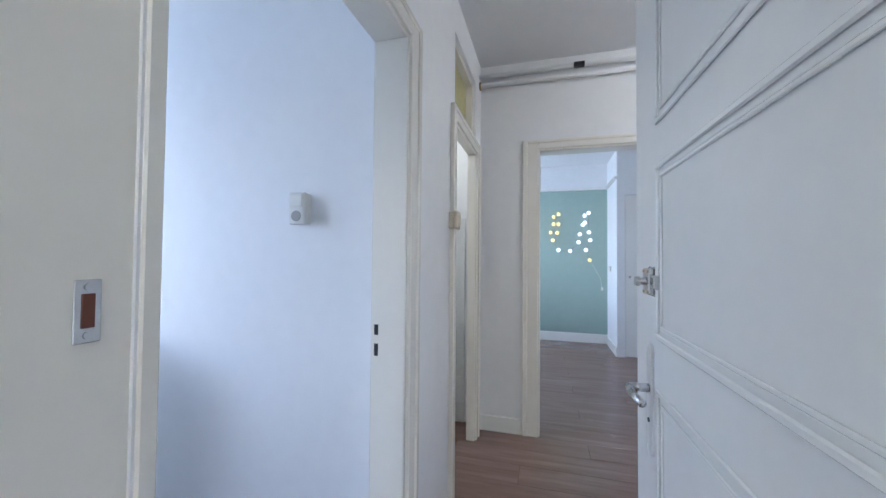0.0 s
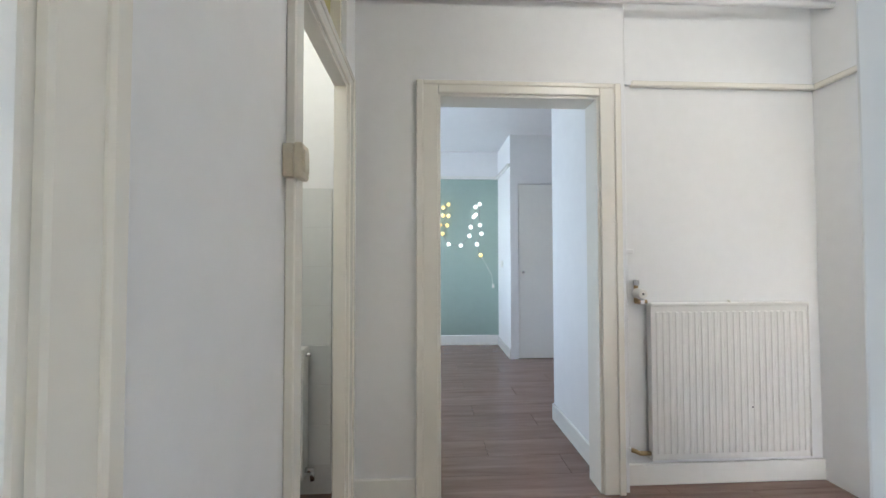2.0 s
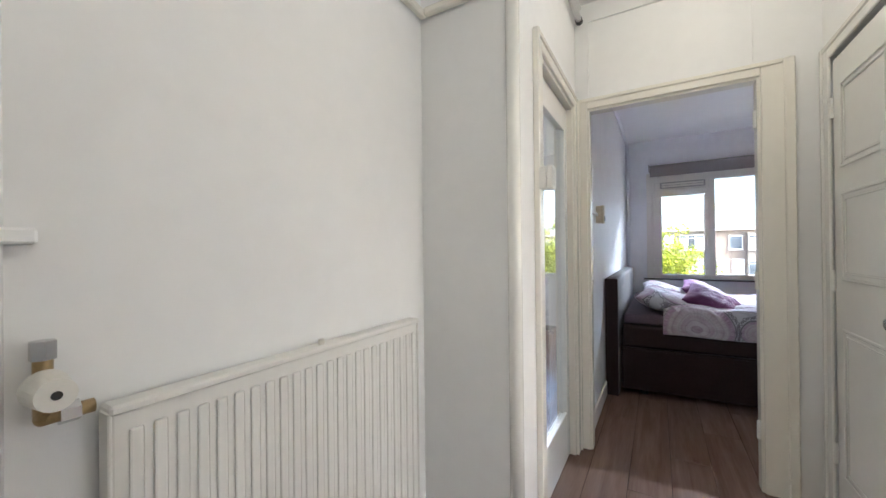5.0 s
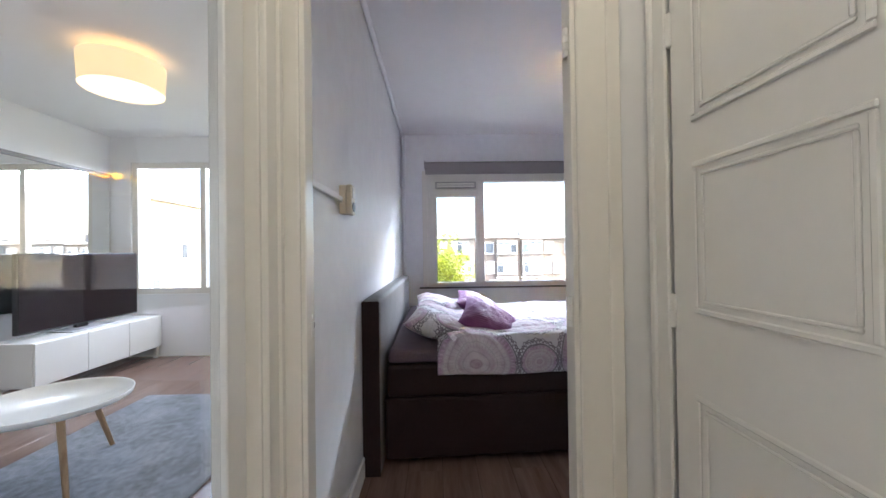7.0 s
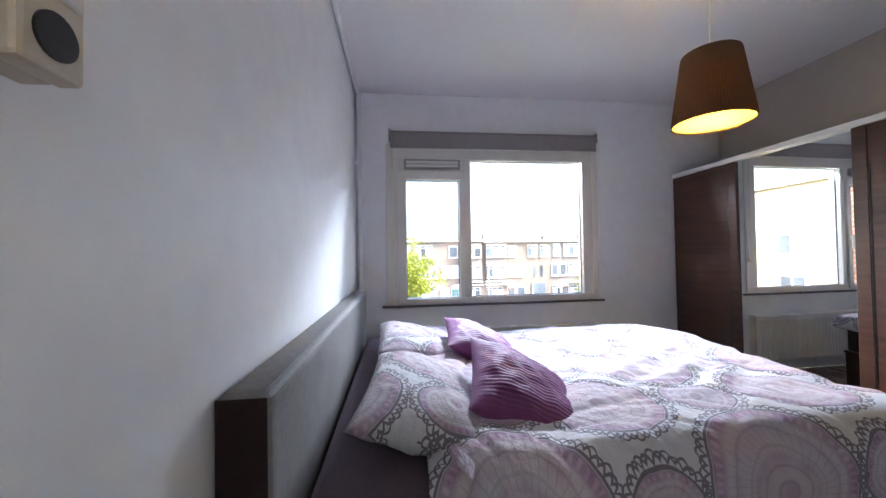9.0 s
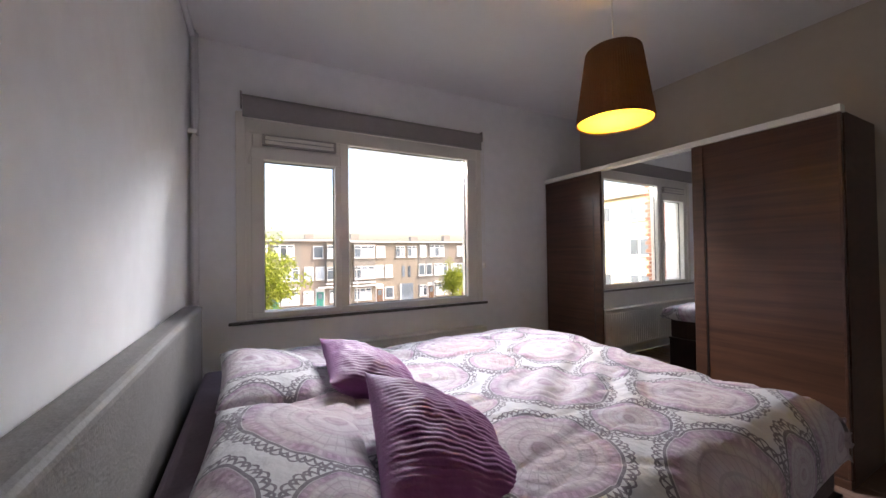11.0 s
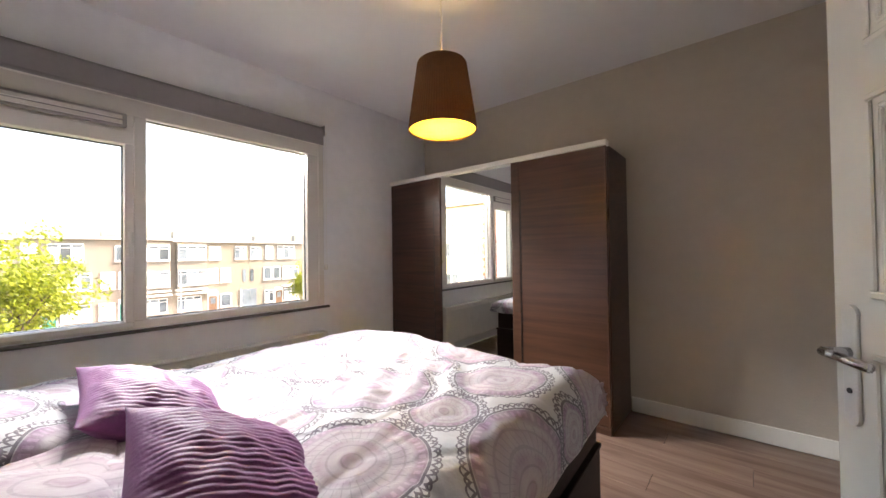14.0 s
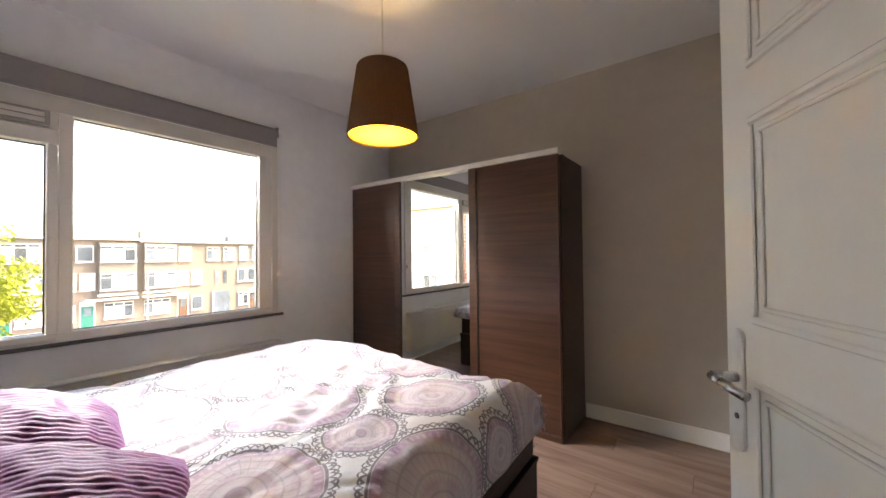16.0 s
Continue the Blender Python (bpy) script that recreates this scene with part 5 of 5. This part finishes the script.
bm = bmesh.new(); lathe(bm, [(0.24, 2.40), (0.25, 2.60)], 48, (5.20, 4.59, 0)); part("shade", bm, _dr, lp, smooth=True)
bm = bmesh.new(); lathe(bm, [(0.24, 2.402), (0.001, 2.402)], 48, (5.20, 4.59, 0)); part("diffuser", bm, emit("drum_diffuser", (1.0, 0.86, 0.62), P_DRUM * 0.8), lp)
part("ceiling_rose", rod(bmesh.new(), (5.20, 4.59, 2.60), (5.20, 4.59, CZ), 0.05), PLASTIC, lp)
lamp("living_bulb", "POINT", (5.20, 4.59, 2.31), P_DRUMB, (1.0, 0.84, 0.6), 0.15)

# string of lights on the green wall
sl = thing("string_lights", "string of small round lights draped on the green wall", "string lights")
WARM, COOL = emit("warm_bulb", (1.0, 0.72, 0.26), P_BULB * 0.8), emit("pale_bulb", (1.0, 0.96, 0.88), P_BULB)
BULBS = [(0.66, 1.97, 1), (0.735, 2.015, 1), (0.66, 1.855, 1), (0.735, 1.85, 1), (0.615, 1.72, 1), (0.715, 1.715, 1), (0.65, 1.595, 1), (0.735, 1.442, 0), (0.91, 1.426, 0), (1.035, 1.565, 0),
         (1.055, 1.69, 0), (1.10, 1.837, 0), (1.13, 1.87, 0), (1.125, 1.982, 0), (1.185, 2.02, 0), (1.19, 1.72, 0), (1.21, 1.596, 0), (1.145, 1.443, 0), (1.20, 1.286, 1)]
BULBS = [(1.098 + (x - 1.20) * 0.951, 1.226 + (z - 1.286) * 0.956, k) for x, z, k in BULBS]
for x, z, wm_ in BULBS:
    bm = bmesh.new(); bmesh.ops.create_uvsphere(bm, u_segments=14, v_segments=9, radius=0.027, matrix=Matrix.Translation((x, LN - 0.04, z)))
    part("light_ball", bm, WARM if wm_ else COOL, sl, smooth=True)
part("wire", pipe(bmesh.new(), [(x, LN - 0.012, z) for x, z, _ in BULBS], 0.0022, 6), GREYCLOTH, sl)
part("plug_cable", pipe(bmesh.new(), [(1.10, LN - 0.010, 1.226), (1.25, LN - 0.010, 0.96), (1.27, LN - 0.010, 0.80)], 0.0022, 6), PLASTIC, sl)
part("controller", bx(1.255, 1.285, LN - 0.03, LN - 0.005, 0.78, 0.83, 0.004), PLASTIC, sl)

# ---------- outside ----------
GZ = -5.6
tagged(mesh_ob("ground", bx(-300, 900, -700, 700, GZ - 0.2, GZ), mat("grass_and_soil", (0.10, 0.11, 0.06), 0.95, var=0.3, scale=0.2)), "open ground around the houses", "ground", kind="structure")
tagged(mesh_ob("road", bx(36, 45, -300, 300, GZ, GZ + 0.02), mat("asphalt", (0.06, 0.06, 0.062), 0.9, var=0.2, scale=0.7)), "grey asphalt street", "road", kind="structure")
tagged(mesh_ob("pavement", bx(45, 53, -300, 300, GZ, GZ + 0.14), mat("paving", (0.24, 0.22, 0.20), 0.9, var=0.15, scale=1)), "paved pavement in front of the row houses", "pavement", kind="structure")
FRAMEW = mat("facade_white_frame", (0.78, 0.78, 0.76), 0.5, var=0.03, scale=2)
PANE_D = mat("facade_glass", (0.13, 0.155, 0.18), 0.12, var=0.5, scale=0.4, rand=0.5)
CURT = mat("facade_curtain_glass", (0.50, 0.54, 0.58), 0.25, var=0.2, scale=1.0, rand=0.3)
BRICKS = [mat("facade_brick_%s" % n, c, 0.9, var=0.10, scale=0.8, bump=0.4, bscale=9) for n, c in (("tan", (0.27, 0.225, 0.175)), ("grey", (0.24, 0.215, 0.185)), ("rose", (0.27, 0.22, 0.18)))]
ROOFM = mat("roof_edge", (0.55, 0.54, 0.52), 0.7)
DOORS = [mat("house_door_%s" % n, c, 0.4) for n, c in (("red", (0.30, 0.06, 0.03)), ("green", (0.02, 0.20, 0.15)), ("brown", (0.16, 0.09, 0.05)))]


def facade_window(parent, x, y, z, w, h, lights, curtain, out=-1):
    f = part("window", bx(x - 0.10, x + 0.04, y - w / 2, y + w / 2, z, z + h, 0.0), FRAMEW, parent)
    lw = w / lights
    for i in range(lights):
        a = y - w / 2 + i * lw + 0.10; b = a + lw - 0.20 + (0.06 if lights > 1 else 0)
        part("pane", bx(x - 0.125, x - 0.10, a, b, z + 0.12, z + h - (0.42 if lights > 1 else 0.12)), PANE_D if (curtain + i) % 3 == 1 else CURT, f)
        if lights > 1: part("top_light", bx(x - 0.125, x - 0.10, a, b, z + h - 0.34, z + h - 0.10), PANE_D, f)
    part("sill", bx(x - 0.20, x, y - w / 2 - 0.06, y + w / 2 + 0.06, z - 0.09, z), ROOFM, f)


X0 = 53.0
rng = random.Random(5)


def porch(h, y, w):
    part("canopy", bx(X0 - 0.75, X0, y - w / 2, y + w / 2, GZ + 2.72, GZ + 2.90), FRAMEW, h)


def house_door(h, y, k):
    d = part("door", bx(X0 - 0.07, X0 + 0.02, y - 0.45, y + 0.45, GZ + 0.14, GZ + 2.25), DOORS[k % 3], h)
    part("door_frame", bx(X0 - 0.04, X0, y - 0.56, y + 0.56, GZ + 0.14, GZ + 2.72), FRAMEW, h)
    part("pane", bx(X0 - 0.085, X0 - 0.07, y - 0.25, y + 0.25, GZ + 1.35, GZ + 2.05), PANE_D, d)


def bay(h, y, w, k):
    """A shallow bay over two storeys, with wide windows."""
    part("bay_front", bx(X0 - 0.55, X0, y - w / 2, y + w / 2, GZ + 3.35, GZ + 8.45), BRICKS[1], h)
    for z in (GZ + 3.75, GZ + 6.55): facade_window(h, X0 - 0.55, y, z, w - 0.15, 1.65, 3, rng.randrange(3) if k else 0)
    part("bay_band", bx(X0 - 0.60, X0, y - w / 2 - 0.05, y + w / 2 + 0.05, GZ + 3.15, GZ + 3.35), FRAMEW, h)


LEV = (GZ + 0.85, GZ + 3.8, GZ + 6.55)
y = 33.0
for i in range(24):
    kind = ("bay", "stair", "pair", "bay")[i % 4]; flip = -1 if i % 4 == 3 else 1
    w = {"bay": 6.2, "stair": 3.5, "pair": 5.2}[kind]; yc = y - w / 2; y -= w
    brick = BRICKS[(0, 0, 1, 2)[i % 4]]
    hgt = 8.6 if i % 8 < 6 else 8.75
    h = thing("row_house", {"bay": "three-storey flat-roofed brick row house with a white bay across the street", "stair": "narrow brick stair bay between two row houses across the street",
                            "pair": "three-storey flat-roofed brick row house with paired windows across the street"}[kind], "house", "row houses")
    part("wall", bx(X0, X0 + 9, yc - w / 2, yc + w / 2, GZ, GZ + hgt), brick, h)
    part("roof_edge", bx(X0 - 0.38, X0 + 9, yc - w / 2, yc + w / 2, GZ + hgt, GZ + hgt + 0.24), ROOFM, h)
    if kind != "stair": part("chimney", bx(X0 + 3, X0 + 3.9, yc + 1.2, yc + 2.3, GZ + hgt + 0.24, GZ + hgt + 0.75 + 0.3 * (i % 3)), BRICKS[1], h)
    if kind == "bay":
        bay(h, yc + flip * 1.35, 2.9, i % 3)
        facade_window(h, X0, yc - flip * 1.05, LEV[2], 1.25, 1.6, 1, i)
        for d in (-0.85, -2.2): facade_window(h, X0, yc + flip * d, LEV[1], 1.1, 1.7, 1, i + 1)
        facade_window(h, X0, yc + flip * 1.5, LEV[0], 2.3, 1.6, 3, i); porch(h, yc + flip * 0.9, 4.0)
        house_door(h, yc - flip * 0.85, i); facade_window(h, X0, yc - flip * 2.25, LEV[0], 1.2, 1.6, 1, i + 2)
    elif kind == "stair":
        for d in (-0.9, 0.9): facade_window(h, X0, yc + d, LEV[2], 1.35, 1.6, 2, i)
        for d in (-0.45, 0.45): part("slit_window", bx(X0 - 0.05, X0 + 0.02, yc + d - 0.2, yc + d + 0.2, LEV[1] - 0.1, LEV[1] + 1.5), PANE_D, h)
        part("portal", bx(X0 - 0.06, X0 + 0.02, yc - 1.0, yc + 1.0, GZ + 0.14, GZ + 2.8), PANE_D, h); part("portal_frame", bx(X0 - 0.12, X0 - 0.06, yc + 0.85, yc + 1.0, GZ + 0.14, GZ + 2.8), FRAMEW, h)
    else:
        facade_window(h, X0, yc + 1.7, LEV[2], 1.0, 1.75, 1, 0); facade_window(h, X0, yc - 0.6, LEV[2], 2.4, 1.75, 3, 0)
        for d in (0.75, 1.95): facade_window(h, X0, yc + d, LEV[1], 1.0, 1.7, 1, 1)
        facade_window(h, X0, yc - 1.2, LEV[1], 2.3, 1.7, 3, 1)
        facade_window(h, X0, yc + 1.75, LEV[0], 1.2, 1.6, 2, 1); house_door(h, yc + 0.45, i + 1); facade_window(h, X0, yc - 1.3, LEV[0], 2.1, 1.6, 2, 2); porch(h, yc - 1.2, 2.5)
# yellow-brick flats to the north-east
YB = mat("yellow_brick", (0.46, 0.39, 0.27), 0.9, var=0.08, scale=1.2, bump=0.3, bscale=9)
fb = thing("apartment_building", "yellow-brick apartment building with white windows", "building")
part("wall", bx(16, 52, 24.0, 33.0, GZ, GZ + 11.2), YB, fb); part("roof_edge", bx(15.8, 52.2, 23.7, 33.2, GZ + 11.2, GZ + 11.6), ROOFM, fb)
for i in range(11):
    for z in (GZ + 0.9, GZ + 3.7, GZ + 6.5, GZ + 9.2):
        x = 17.8 + i * 3.2
        f = part("window", bx(x - 0.85, x + 0.85, 23.90, 24.02, z, z + 1.45), FRAMEW, fb)
        for k in (-1, 1): part("pane", bx(x + k * 0.41 - 0.33, x + k * 0.41 + 0.33, 23.87, 23.90, z + 0.12, z + 1.33), PANE_D, f)
# brick pier of the own house beside the window
pr = thing("brick_pier", "red brick pier of the house front", "pier")
RB = mat("red_brick", (0.36, 0.15, 0.09), 0.9, var=0.15, scale=6, rand=0.2); part("mortar_core", bx(BE + 0.31, BE + 0.88, 3.04, 3.60, -0.6, 3.4), GROUT, pr)
_bm = bpy.data.meshes.new("brick"); _q = bx(-0.10, 0.10, -0.012, 0.0, -0.0275, 0.0275, 0.003); _q.to_mesh(_bm); _q.free(); _bm.materials.append(RB)
for j in range(44):
    for i in range(3):
        o = new("brick", _bm); o.location = (BE + 0.31 + 0.10 + i * 0.21 - (0.05 if j % 2 else 0), 3.04, 0.02 + j * 0.0675); o.parent = pr


# tree with many leaves
def tree(name, label, x, y, hgt, rad, seed):
    rg_ = random.Random(seed)
    t = thing(name, label, "tree")
    bm = rod(bmesh.new(), (x, y, GZ), (x + 0.2, y, GZ + hgt * 0.5), 0.22, 0.14, 10)
    tips = []
    for k in range(16):
        a = rg_.random() * 6.283; u = rg_.uniform(0.35, 1.0); z0 = GZ + hgt * rg_.uniform(0.28, 0.55)
        end = Vector((x + rad * u * 0.8 * math.cos(a), y + rad * u * 0.8 * math.sin(a), z0 + hgt * rg_.uniform(0.12, 0.40)))
        rod(bm, (x + 0.1, y, z0), end, 0.07, 0.02, 6); tips.append(end)
    part("trunk", bm, mat("bark", (0.10, 0.075, 0.055), 0.95, var=0.3, scale=6), t)
    verts, faces = [], []
    cl = [(Vector((x, y, GZ + hgt * 0.72)) + Vector((rg_.gauss(0, 0.45) * rad, rg_.gauss(0, 0.45) * rad, rg_.gauss(0, 0.15) * hgt)), rg_.uniform(0.5, 1.1)) for _ in range(60)] + [(p, rg_.uniform(0.5, 0.9)) for p in tips]
    for c, s in cl:
        for _ in range(120):
            d = Vector((rg_.gauss(0, 1), rg_.gauss(0, 1), rg_.gauss(0, 0.7))); d = d.normalized() * s * rg_.random() ** 0.4
            p = c + d; n = Vector((rg_.gauss(0, 1), rg_.gauss(0, 1), rg_.gauss(0, 1) + 0.6)).normalized()
            a = n.orthogonal().normalized() * rg_.uniform(0.07, 0.13); b = n.cross(a) * 0.55
            k = len(verts); verts += [tuple(p - a), tuple(p + b), tuple(p + a), tuple(p - b)]; faces.append((k, k + 1, k + 2, k + 3))
    me = bpy.data.meshes.new("crown"); me.from_pydata(verts, [], faces); me.materials.append(LEAF)
    o = new("crown", me); o.parent = t; o["kind"] = "stuff"


LEAF = bpy.data.materials.new("leaves"); LEAF.use_nodes = True
_ln = LEAF.node_tree; _b = _ln.nodes["Principled BSDF"]; _b.inputs["Roughness"].default_value = 0.6
_g = _ln.nodes.new("ShaderNodeNewGeometry"); _cr = _ln.nodes.new("ShaderNodeValToRGB")
_cr.color_ramp.elements[0].color, _cr.color_ramp.elements[1].color = (0.12, 0.17, 0.012, 1), (0.40, 0.43, 0.04, 1)
_ln.links.new(_g.outputs["Random Per Island"], _cr.inputs[0]); _ln.links.new(_cr.outputs[0], _b.inputs["Base Color"])
_tl = _ln.nodes.new("ShaderNodeBsdfTranslucent"); _ln.links.new(_cr.outputs[0], _tl.inputs[0])
_ms = _ln.nodes.new("ShaderNodeMixShader"); _ms.inputs[0].default_value = 0.4
_ln.links.new(_b.outputs[0], _ms.inputs[1]); _ln.links.new(_tl.outputs[0], _ms.inputs[2]); _ln.links.new(_ms.outputs[0], _ln.nodes["Material Output"].inputs[0])
tree("tree", "leafy yellow-green street tree before the row houses", 30.0, 2.3, 7.2, 2.4, 3)
tree("tree", "leafy street tree beside the living room view", 30.0, 9.5, 8.0, 2.6, 8)
tree("tree", "small leafy street tree along the pavement", 48.0, -22.0, 4.6, 1.4, 12)
# lamp post and cars by the far pavement
po = thing("street_lamp", "pale grey street lamp post", "street lamp")
part("post", rod(bmesh.new(), (46, -8.2, GZ + 0.1), (46, -8.2, GZ + 5.5), 0.07, 0.05), ROOFM, po); part("lamp_head", bx(45.4, 46.1, -8.3, -8.1, GZ + 5.5, GZ + 5.65, 0.03), ROOFM, po)


def car(x, y, col):
    c = thing("car", "parked car at the kerb before the houses", "car", "parked cars")
    part("body", bx(x - 0.85, x + 0.85, y - 2.1, y + 2.1, GZ + 0.28, GZ + 0.85, 0.16, 3), col, c)
    part("cabin", bx(x - 0.72, x + 0.72, y - 1.2, y + 1.3, GZ + 0.82, GZ + 1.42, 0.22, 3), PANE_D, c)
    part("roof", bx(x - 0.60, x + 0.60, y - 0.85, y + 1.0, GZ + 1.38, GZ + 1.46, 0.03), col, c)
    for sx in (-0.82, 0.82):
        for sy in (-1.3, 1.35): part("wheel", rod(bmesh.new(), (x + sx - 0.1, y + sy, GZ + 0.32), (x + sx + 0.1, y + sy, GZ + 0.32), 0.32, seg=18), BLACK, c)


for k, (yy, c) in enumerate(((-30, (0.55, 0.56, 0.58)), (-14.5, (0.08, 0.10, 0.16)), (-2.0, (0.7, 0.7, 0.7)), (-40, (0.25, 0.03, 0.03)))):
    car(43.6, yy, mat("car_paint_%s" % "abcd"[k], c, 0.25, 0.3, var=0.02))
